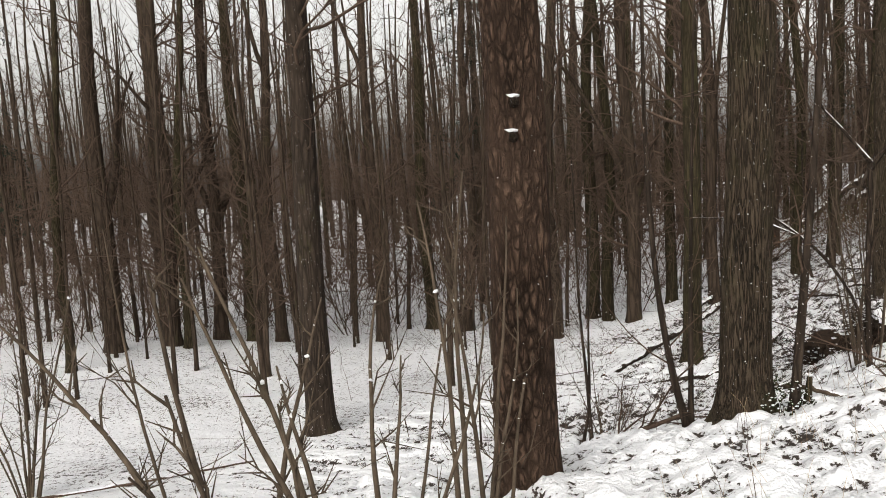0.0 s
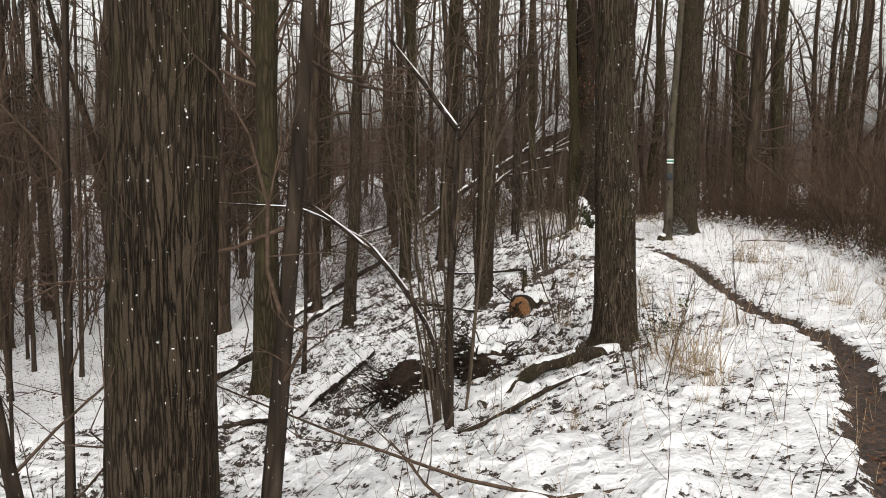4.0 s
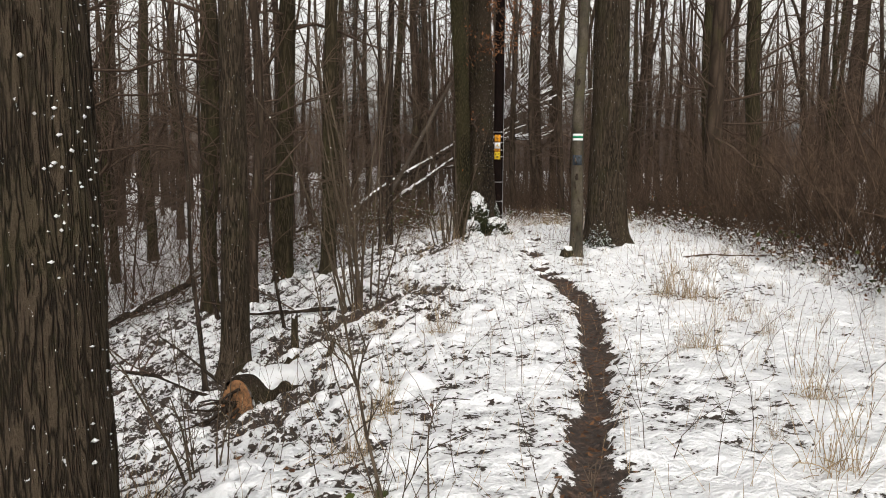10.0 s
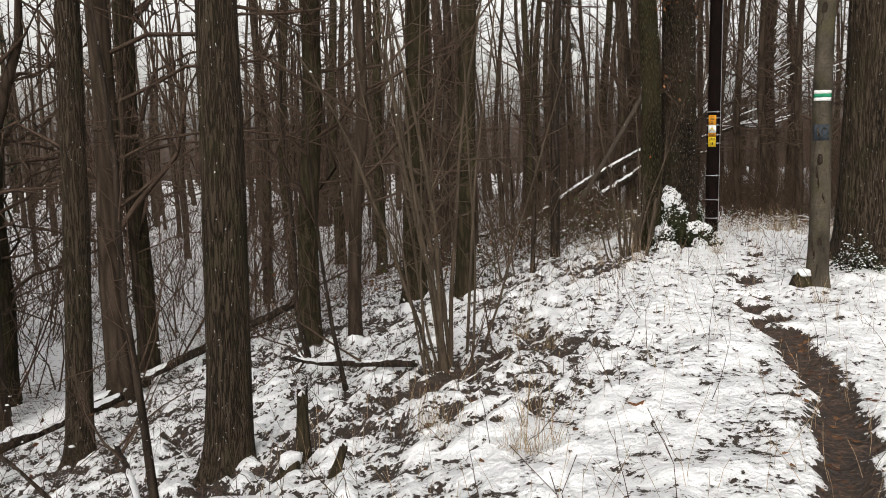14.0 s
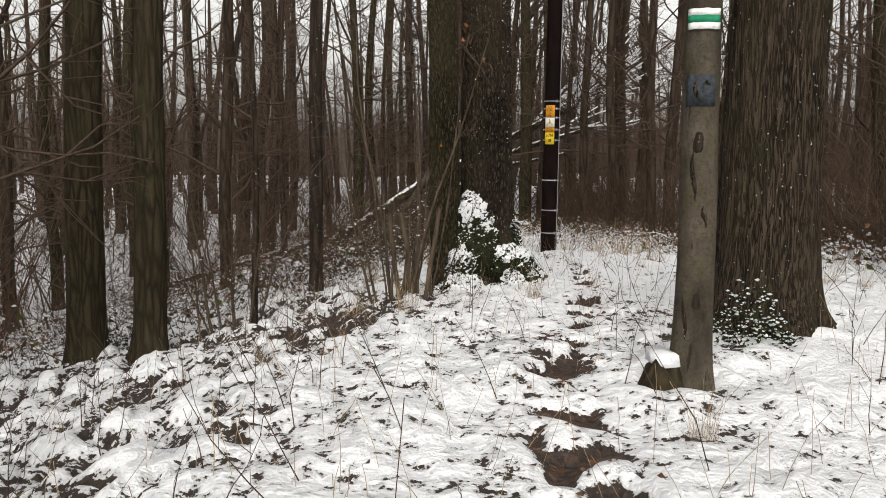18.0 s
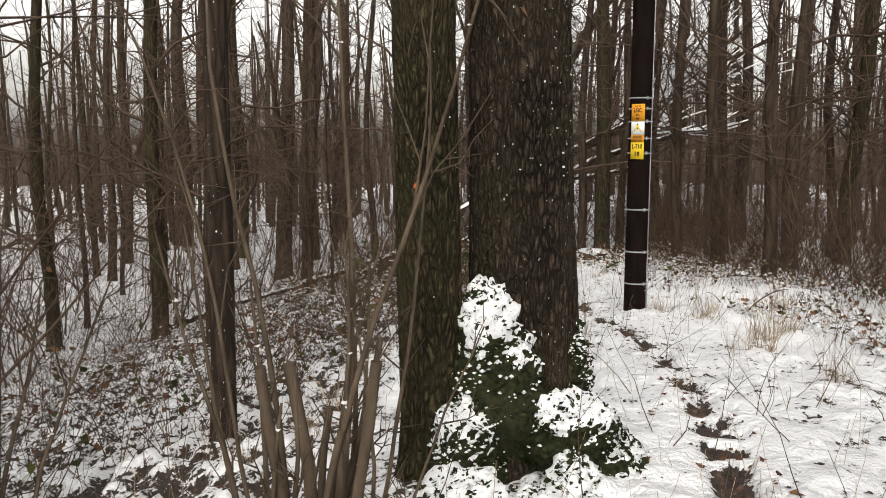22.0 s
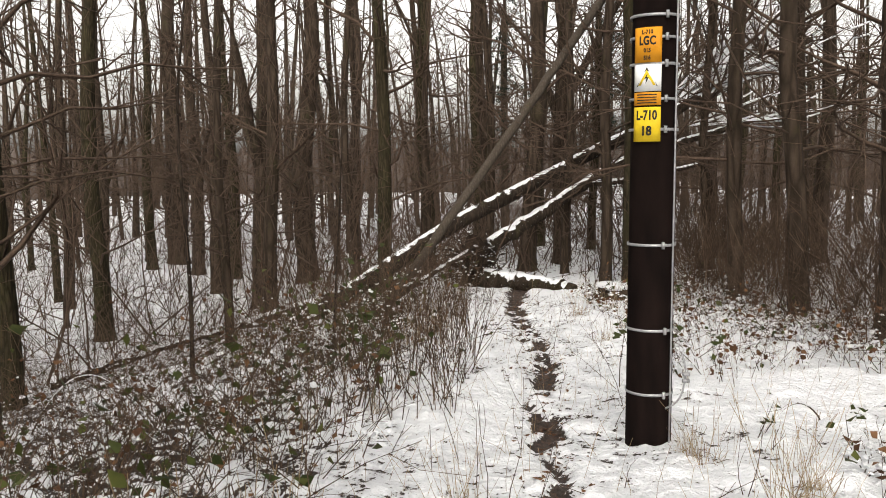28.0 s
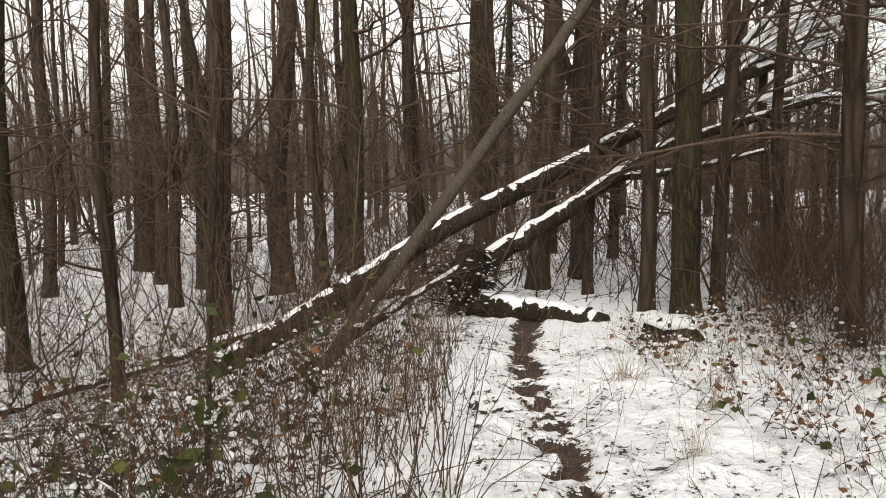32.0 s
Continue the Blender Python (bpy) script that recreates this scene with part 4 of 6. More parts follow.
def log(name, pts, r0, r1, bark, label, category="log", snow=0.35, twigs=0, seed=1, sides=18, cap=1.0):
    """A lying or leaning stem with its snow and, where it has them, its side branches."""
    rng = np.random.RandomState(seed)
    base = Vector(pts[0])
    p = resample([Vector(q) - base for q in pts], 26)
    p[1:-1] += rng.normal(0, r0 * 0.10, (24, 3))
    rad = np.linspace(r0, r1, 26)
    t = thing(name, base, label, category)
    g = Geo()
    tube(g, p, rad, sides, True, 1.0, 0.10)
    part("stem", g, bark, t)
    if snow is not None:
        g = Geo()
        snow_along(g, p, rad * cap, rng, 14, snow)
        part("snow", g, SNOW, t, "snow lying along the upper side")
    if twigs:
        g = Geo()
        q, d, f = pick(p[None], twigs, rng, 0.25, 0.99)
        w = d + rng.normal(0, 0.6, d.shape)
        ln = rng.uniform(0.6, 1.9, twigs)
        b = sprays(g, q, w, ln, np.full(twigs, r1 * 0.35 + 0.006), 4, rng, 0.2, 0.15)
        twiggy(g, b, ln, np.full(twigs, r1 * 0.3 + 0.005), rng, 4, 2)
        part("side_branch", g, TWIG, t, kind="stuff")
    return t


def shrub(x, y, stems, high, seed, label, name="hazel_shrub", fan=0.22, thick=0.016, spread=0.16, mat=None, cut=0, snow=True, twig=6):
    """A many-stemmed shrub; each stem with its own twigs is a part."""
    rng, nr = random.Random(seed), np.random.RandomState(seed)
    t = thing(name, at_ground(x, y, -0.02), label, "shrub")
    flakes = Geo()
    for k in range(stems):
        a = rng.uniform(0, 6.283)
        d = rng.uniform(0.2, 1) * spread
        h = rng.uniform(*high) if k >= cut else rng.uniform(0.35, 0.95)
        r = thick * rng.uniform(0.6, 1.35) * (1.5 if k < cut else 1)
        g = Geo()
        tilt = fan * rng.uniform(0.3, 1.5)
        n = 9
        pts = sprays(g, [(math.cos(a) * d, math.sin(a) * d, 0)], [(math.cos(a) * tilt, math.sin(a) * tilt, 1)], [h], [r], n, nr, 0.05, 0.05, 0.95 if k < cut else 0.3, 7)
        if k >= cut:
            twiggy(g, pts, np.array([h * 0.45]), np.array([r]), nr, twig, 3, 0.5, 0.35)
            if snow:
                q, _, _ = pick(pts, 3, nr, 0.15, 0.9)
                clumps(flakes, q + np.array((0, 0, r * 0.7)), r * 0.55, nr, 1.0)
        part("stem", g, mat or STEM, t)
    if flakes.n:
        part("snow", flakes, SNOW, t, "flecks of snow caught on the stems", kind="stuff")
    return t


def sapling(x, y, r, pts, seed, label, mat=None, twig=9):
    """A single thin stem; pts are offsets from its foot."""
    nr = np.random.RandomState(seed)
    t = thing("sapling", at_ground(x, y, -0.02), label, "sapling")
    p = resample([Vector(q) for q in pts], 14)
    g = Geo()
    tube(g, p, np.linspace(r, r * 0.35, 14) * (1 + 0.5 * np.exp(-np.arange(14) / 0.7)), 10, True, 1.0, 0.06)
    part("stem", g, mat or BARK, t)
    g = Geo()
    q, d, f = pick(p[None], twig, nr, 0.2, 0.99)
    ln = nr.uniform(0.4, 1.3, twig)
    b = sprays(g, q, d + nr.normal(0, 0.6, d.shape), ln, np.full(twig, r * 0.25), 4, nr, 0.3, 0.14)
    twiggy(g, b, ln, np.full(twig, r * 0.22), nr, 4, 2)
    part("crown", g, TWIG, t)
    return t


# shrubs and saplings along the walk
shrub(-0.45, 4.75, 9, (1.0, 2.2), 401, "dark bare shrub of slender stems in the snow", fan=0.42, thick=0.021, spread=0.5, mat=STEM, twig=4)
shrub(0.15, 5.0, 6, (1.2, 2.6), 402, "loose clump of thin bare stems", fan=0.2, thick=0.017, spread=0.3, mat=STEM, twig=4)
shrub(-1.15, 4.6, 6, (1.0, 2.4), 403, "arching bare stems rising from the snow", fan=0.5, thick=0.019, spread=0.4, mat=STEM, twig=4)
shrub(-5.6, 10.6, 12, (1.5, 3.5), 404, "upright clump of brown hazel stems", thick=0.018)
shrub(5.05, 9.95, 14, (2.0, 4.0), 405, "tall hazel clump with many brown stems", fan=0.16, thick=0.010, spread=0.2, twig=3)
shrub(10.58, 17.6, 15, (1.8, 3.8), 406, "tall hazel clump on the leaf-strewn slope", fan=0.12, thick=0.016, spread=0.26, twig=4)
shrub(13.52, 21.52, 24, (0.7, 2.4), 407, "cut-over hazel clump with sawn stubs beside two trees", fan=0.17, thick=0.013, spread=0.32, cut=7, twig=3)
shrub(12.2, 22.2, 8, (1.2, 2.6), 409, "bare brown shrub on the slope", fan=0.3, thick=0.011, spread=0.3)
shrub(8.0, 12.9, 7, (0.6, 1.4), 410, "small bare shrub between snow-covered logs", fan=0.3, thick=0.008)
shrub(6.95, 9.5, 6, (0.5, 1.1), 411, "small bare shrub with thin twigs beside the path", fan=0.35, thick=0.006)
shrub(5.9, 8.3, 6, (0.5, 1.1), 412, "small bare shrub with thin twigs in the snow", fan=0.35, thick=0.006)
shrub(2.0, 10.6, 8, (0.5, 1.6), 413, "low bare shrub in the open snow", fan=0.4, thick=0.008)
shrub(8.15, 9.75, 5, (0.6, 1.3), 414, "thin dark shoots at the foot of a furrowed tree", fan=0.25, thick=0.006)
sapling(2.1, 7.2, 0.036, ((0, 0, 0), (-0.13, 0, 0.5), (-0.24, 0.03, 1.2), (-0.30, 0.03, 2.0), (-0.33, 0.03, 2.9), (-0.30, 0, 5.0)), 421, "curved grey sapling leaning away from a thick tree")
sapling(2.79, 6.66, 0.045, ((0, 0, 0), (0.05, 0, 0.6), (0.14, 0, 1.6), (0.22, 0, 2.6), (0.30, 0, 4.6)), 422, "straight thin sapling beside a furrowed tree")
sapling(2.12, 7.25, 0.026, ((0, 0, 0), (0.02, 0, 1.0), (0.05, 0, 2.2), (0.12, 0, 4.0)), 423, "thin dark sapling close to a furrowed tree")
sapling(1.72, 10.1, 0.026, ((0, 0, 0), (-0.03, 0, 0.8), (-0.10, 0, 1.8), (-0.12, 0, 3.6)), 424, "slender forked sapling in open snow")
sapling(1.60, 10.15, 0.022, ((0, 0, 0), (0.12, 0, 0.6), (0.13, 0, 1.6), (0.22, 0, 3.2)), 425, "slender sapling in open snow")
sapling(0.35, 10.4, 0.016, ((0, 0, 0), (0.0, 0, 1.2), (-0.03, 0, 2.6)), 426, "very thin straight sapling in open snow")
sapling(8.52, 16.4, 0.028, ((0, 0, 0), (-0.05, 0, 0.8), (-0.12, 0, 1.5), (-0.10, 0, 2.4), (-0.28, 0, 4.0)), 427, "crooked grey sapling beside a straight tree")
sapling(5.5, 16.6, 0.04, ((0, 0, 0), (0.05, 0, 1.5), (0.02, 0, 4.5)), 428, "thin sapling on the snowy flat")
sapling(9.75, 18.2, 0.022, ((0, 0, 0), (-0.12, 0, 0.7), (-0.22, 0, 1.6), (-0.30, 0, 3.0)), 429, "leaning bare sapling on the slope")
sapling(9.42, 21.2, 0.036, ((0, 0, 0), (-0.15, 0, 0.7), (-0.12, 0, 1.5), (-0.22, 0.1, 2.6), (-0.20, 0.1, 4.2)), 430, "dark crooked sapling at the foot of the slope")
sapling(12.35, 22.0, 0.03, ((0, 0, 0), (0.05, 0, 1.3), (0.02, 0.1, 3.0), (0.1, 0.1, 4.4)), 431, "thin sapling on the brushy slope")
sapling(14.6, 32.4, 0.028, ((0, 0, 0), (0.02, 0, 1.3), (-0.08, 0.1, 3.0), (0.1, 0.1, 4.6)), 432, "thin dark sapling among brambles")
sapling(16.1, 32.6, 0.02, ((0, 0, 0), (0.06, 0, 1.0), (0.15, 0.1, 2.4)), 433, "thin brown stem rising from the brambles")
sapling(23.5, 33.2, 0.03, ((0, 0, 0), (0.1, 0, 1.3), (0.3, 0.1, 3.2)), 434, "thin leaning sapling at the thicket's edge")


def forked_sapling():
    """A young tree in the hazel clump, forked at head height, with two bent stems lined with snow."""
    nr = np.random.RandomState(440)
    t = thing("young_tree", at_ground(4.85, 9.45, -0.02), "young forked tree with snow in its fork and bent side stems", "tree")
    lines = ((("stem", 0.034, 0.024, ((0, 0, 0), (0.0, 0.05, 1.0), (0.09, 0.15, 2.33)))), ("limb", 0.026, 0.010, ((0.09, 0.15, 2.33), (-0.17, 0.23, 2.67), (-0.42, 0.28, 2.96))), ("limb", 0.024, 0.010, ((0.09, 0.15, 2.33), (0.35, 0.12, 2.58), (0.74, 0.10, 2.92))),
             ("bent_stem", 0.022, 0.008, ((0, 0, 0), (-0.14, 0.01, 0.84), (-0.55, -0.06, 1.38), (-0.94, -0.12, 1.68), (-1.31, -0.23, 1.91), (-1.81, -0.45, 2.22))), ("bent_stem", 0.014, 0.005, ((-0.34, 0.05, 1.16), (-0.56, 0.38, 1.51), (-1.00, 0.72, 1.74), (-1.47, 1.01, 1.75), (-1.67, 1.24, 1.75))))
    for name, r0, r1, pts in lines:
        p = resample([Vector((q[0], q[1], q[2] * 1.06)) for q in pts], 22)
        g = Geo()
        rad = np.linspace(r0, r1, 22)
        tube(g, p, rad, 9, True, 1.0, 0.08)
        q, d, f = pick(p[None], 4, nr, 0.4, 0.98)
        ln = nr.uniform(0.3, 0.9, 4)
        twiggy(g, sprays(g, q, d + nr.normal(0, 0.6, d.shape), ln, np.full(4, r1 * 0.5), 4, nr, 0.2, 0.14), ln, np.full(4, r1 * 0.4), nr, 2, 2)
        ob = part(name, g, BARK, t)
        if name != "stem":
            g = Geo()
            snow_along(g, p, rad, nr, 8, 0.3, 0.3)
            part("snow", g, SNOW, ob)
    g = Geo()
    clumps(g, np.array([(0.09, 0.15, 2.49)]), 0.05, nr)
    part("snow", g, SNOW, t, "cushion of snow in the fork")


forked_sapling()


# logs and fallen wood on the slope
def on(x, y, up=0.0):
    return at_ground(x, y, up)


log("fallen_log", (on(5.35, 9.9, 0.08), on(6.1, 10.1, 0.2), on(6.75, 10.35, 0.15), on(7.15, 10.45, 0.06)), 0.055, 0.085, BARK_OAK, "snow-covered log lying against the roots of a tree", snow=-0.1, seed=501, cap=1.0)
log("fallen_branch", (on(4.4, 9.3, 0.06), on(5.1, 9.2, 0.09), on(5.9, 9.45, 0.13), on(6.6, 9.7, 0.10)), 0.015, 0.024, BARK, "long thin branch lying on the snow", snow=0.0, seed=502)
log("fallen_branch", (on(4.4, 13.4, 0.05), on(5.1, 14.4, 0.15), on(5.8, 15.2, 0.2), on(6.4, 15.9, 0.25)), 0.07, 0.08, BARK, "snow-topped pole lying down the slope", snow=-1.6, seed=503)
log("fallen_branch", (on(3.3, 14.5, 0.05), on(4.0, 14.3, 0.1), on(4.7, 14.0, 0.12)), 0.03, 0.05, BARK, "dark snow-topped branch on the ground", snow=0.3, seed=504)
log("fallen_branch", (on(3.35, 6.75, 0.05), on(2.95, 7.0, 0.25), on(2.7, 6.8, 0.3)), 0.02, 0.03, STEM, "snow-lined branch leaning on a root", snow=0.2, seed=505)
log("fallen_branch", (on(4.6, 6.6, 0.06), on(3.9, 6.9, 0.08), on(3.4, 7.0, 0.05)), 0.014, 0.02, TWIG, "dark twig lying in the snow", snow=0.7, twigs=4, seed=506)
log("fallen_branch", (on(1.2, 8.6, 0.05), on(1.7, 8.1, 0.12), on(2.1, 7.4, 0.2)), 0.012, 0.022, TWIG, "forked dark branch in the snow", snow=None, twigs=6, seed=507)
log("fallen_branch", (on(-5.5, 10.3, 0.06), on(-4.3, 10.9, 0.10), on(-2.9, 11.7, 0.08)), 0.02, 0.012, TWIG, "long thin branch on the snow", snow=0.6, twigs=5, seed=508)
log("fallen_branch", (on(8.5, 16.2, 0.1), on(8.15, 17.3, 0.3), on(7.85, 18.3, 0.35)), 0.025, 0.02, BARK, "curved dark branch lying on the slope", snow=0.6, twigs=5, seed=509)
log("fallen_branch", (on(10.3, 17.9, 0.12), on(9.6, 18.6, 0.3), on(9.2, 19.3, 0.45)), 0.03, 0.02, BARK, "dark branch propped on the slope", snow=0.5, twigs=4, seed=510)
log("fallen_branch", (on(9.75, 16.2, 0.06), on(10.4, 16.8, 0.08), on(11.1, 17.5, 0.06)), 0.016, 0.012, TWIG, "thin branch on leaf litter", snow=0.8, twigs=3, seed=511)
log("fallen_branch", (on(15.0, 17.7, 0.05), on(15.8, 17.6, 0.12), on(16.7, 17.3, 0.1)), 0.018, 0.01, TWIG, "dead branch lying at the foot of a thick tree", snow=0.6, twigs=5, seed=512)
log("fallen_branch", (on(3.0, 16.0, 0.1), on(5.2, 18.5, 0.3), on(7.4, 20.6, 0.4)), 0.07, 0.05, BARK, "snow-covered pole lying in the hollow", snow=0.15, seed=513)
log("fallen_branch", (on(6.0, 21.0, 0.15), on(8.0, 22.5, 0.3), on(9.2, 22.9, 0.5)), 0.06, 0.05, BARK, "snow-covered dead wood in the hollow", snow=0.15, twigs=6, seed=514)


def stub(x, y, r, h, tilt, seed, label, mat=None):
    t = thing("broken_stub", on(x, y, -0.02), label, "stump")
    nr = np.random.RandomState(seed)
    g = Geo()
    k, sides = 9, 12
    z = np.linspace(0, h, k)
    p = np.stack([z * tilt[0], z * tilt[1], z], -1)
    rad = r * (1 - 0.35 * z / h + 0.5 * np.exp(-z / (0.25 * h)))
    tube(g, p, rad, sides, True, 1.0, 0.2)
    v = g.v[0]
    v[-sides:, 2] += nr.uniform(-0.25, 0.35, sides) * h * 0.5
    part("stem", g, mat or BARK_GREEN, t)
    if mat:
        return
    g = Geo()
    clumps(g, np.array([(h * tilt[0], h * tilt[1], h * 1.05)]), r * 0.9, nr)
    part("snow", g, SNOW, t, "small cap of snow")


stub(9.40, 16.35, 0.05, 0.50, (0.03, 0.05), 521, "broken upright stub on the slope")
stub(9.52, 15.7, 0.035, 0.30, (0.4, 0.1), 522, "short leaning broken stub")
stub(9.30, 16.15, 0.08, 0.2, (0.2, -0.1), 523, "low rotten stub with snow")
stub(13.93, 18.36, 0.11, 0.20, (0.1, 0.1), 524, "low mossy stub with snow beside a blazed tree")
stub(2.92, 6.72, 0.035, 0.35, (0.1, 0.0), 525, "short dark stub by a sapling")


def cut_log():
    """A thick sawn log with its orange end, under a cushion of snow."""
    a, b = on(8.6, 15.05, 0.13), on(9.12, 15.36, 0.02)
    t = thing("sawn_log", a, "thick sawn log with an orange cut end under snow", "log")
    axis = np.array(b - a)
    p = resample([Vector((0, 0, 0)), Vector(axis) * 0.5 + Vector((0, 0, 0.02)), Vector(axis)], 16)
    g = Geo()
    tube(g, p, 0.21 + 0.01 * np.sin(np.arange(16)), 30, False, 1.0, 0.2)
    part("bark", g, BARK_DARK, t)
    g = Geo()
    d = unit(-axis)
    side = unit(np.cross(d, (0, 0, 1.0)))
    up = np.cross(side, d)
    rings = []
    for k, s in enumerate((1.0, 0.8, 0.6, 0.4, 0.2, 0.04)):
        th = np.arange(26) * 2 * np.pi / 26
        wob = 0.20 * s * (1 + 0.08 * np.cos(3 * th + 1))
        rings.append(d * (0.02 + 0.012 * (k % 2)) + wob[:, None] * (np.cos(th)[:, None] * side + np.sin(th)[:, None] * up))
    g.add(np.stack(rings), ring_faces(6, 26))
    part("cut_face", g, CUT, t, "orange sawn face")
    g = Geo()
    nr = np.random.RandomState(530)
    q = p[1:] * 1.35
    q[:, 2] = p[1:, 2] + 0.12
    tube(g, q, 0.20 * np.sin(np.linspace(0.35, 2.9, 15)) ** 0.5, 34, True, 0.55, 0.4)
    part("snow", g, SNOW, t, "thick cushion of snow")
    for _ in range(14):
        g = Geo()
        sprays(g, nr.normal(0, 0.06, (1, 3)) + np.array((0, 0, -0.02)), nr.normal(0, 0.5, (1, 3)) + np.array((-0.75, -0.45, -0.2)), nr.uniform(0.4, 0.9, 1), [0.018], 4, nr, -0.2, 0.12, 0.25, 6)
        part("root", g, BARK, t, "splayed dark root")

    return t


cut_log()


def root_mound(x, y, wide, high, seed, label, bare=0.55):
    """Torn-up roots and earth with snow on top."""
    nr = np.random.RandomState(seed)
    t = thing("root_mound", on(x, y, -0.05), label, "root plate")
    th, ph = np.meshgrid(np.arange(28) * 2 * np.pi / 28, np.linspace(0, 1, 14), indexing="xy")
    r = wide * np.cos(ph * np.pi / 2) ** 0.7 * (1 + 0.45 * perlin(th / 6.283 * 6, ph * 4 + seed, 6) + 0.3 * perlin(th / 6.283 * 14, ph * 9, 14))
    v = np.stack([r * np.cos(th), r * np.sin(th) * 0.8, high * np.sin(ph * np.pi / 2) + 0.04 * perlin(th * 2, ph * 7)], -1)
    g = Geo()
    g.add(v, ring_faces(14, 28))
    part("earth", g, EARTH, t, "dark earth and leaf litter")
    g = Geo()
    th2, ph2 = np.meshgrid(np.arange(60) * 2 * np.pi / 60, np.linspace(0, 1, 34), indexing="xy")
    r2 = wide * np.cos(ph2 * np.pi / 2) ** 0.7 * (1 + 0.3 * perlin(th2 / 6.283 * 6, ph2 * 4 + seed, 6) + 0.15 * perlin(th2 / 6.283 * 14, ph2 * 9, 14))
    puff = np.clip(0.12 * (0.6 * perlin(th2 / 6.283 * 7, ph2 * 4 + seed, 7) + 0.22 * perlin(th2 / 6.283 * 16, ph2 * 9, 16) + 1.3 * ph2 - bare), -0.08, 0.09)
    r2 = np.maximum(r2 + puff, 0)
    g.add(np.stack([r2 * np.cos(th2), r2 * np.sin(th2) * 0.8, high * np.sin(ph2 * np.pi / 2) + 0.04 * perlin(th2 * 2, ph2 * 7) + puff], -1), ring_faces(34, 60))
    part("snow", g, SNOW, t, "rounded cap of snow")
    g = Geo()
    n = 190
    a = nr.uniform(0, 6.283, n)
    hgt = nr.uniform(0.05, 0.8, n)
    start = np.stack([wide * 0.8 * np.cos(a) * np.sqrt(1 - hgt**2), wide * 0.65 * np.sin(a) * np.sqrt(1 - hgt**2), hgt * high], -1)
    pts = sprays(g, start, np.stack([np.cos(a), np.sin(a), nr.normal(0, 0.4, n)], -1), nr.uniform(0.2, 0.75, n), nr.uniform(0.006, 0.018, n), 4, nr, -0.3, 0.25)
    twiggy(g, pts, np.full(n, 0.4), np.full(n, 0.009), nr, 3, 2)
    part("root", g, BARK, t, "tangle of thin dark roots and twigs", kind="stuff")
    g = Geo()
    q, _, _ = pick(pts, 1, nr)
    clumps(g, q + np.array((0, 0, 0.012)), 0.022, nr)
    part("snow", g, SNOW, t, "crumbs of snow caught in the roots", kind="stuff")
    return t


root_mound(5.7, 12.05, 0.50, 0.50, 541, "uprooted root mound with dark tangled roots", 1.2)
root_mound(6.3, 11.6, 0.36, 0.36, 542, "snow-patched brush mound on the slope", 1.1)
root_mound(7.0, 12.6, 0.5, 0.32, 543, "snow-covered mound below a furrowed tree")

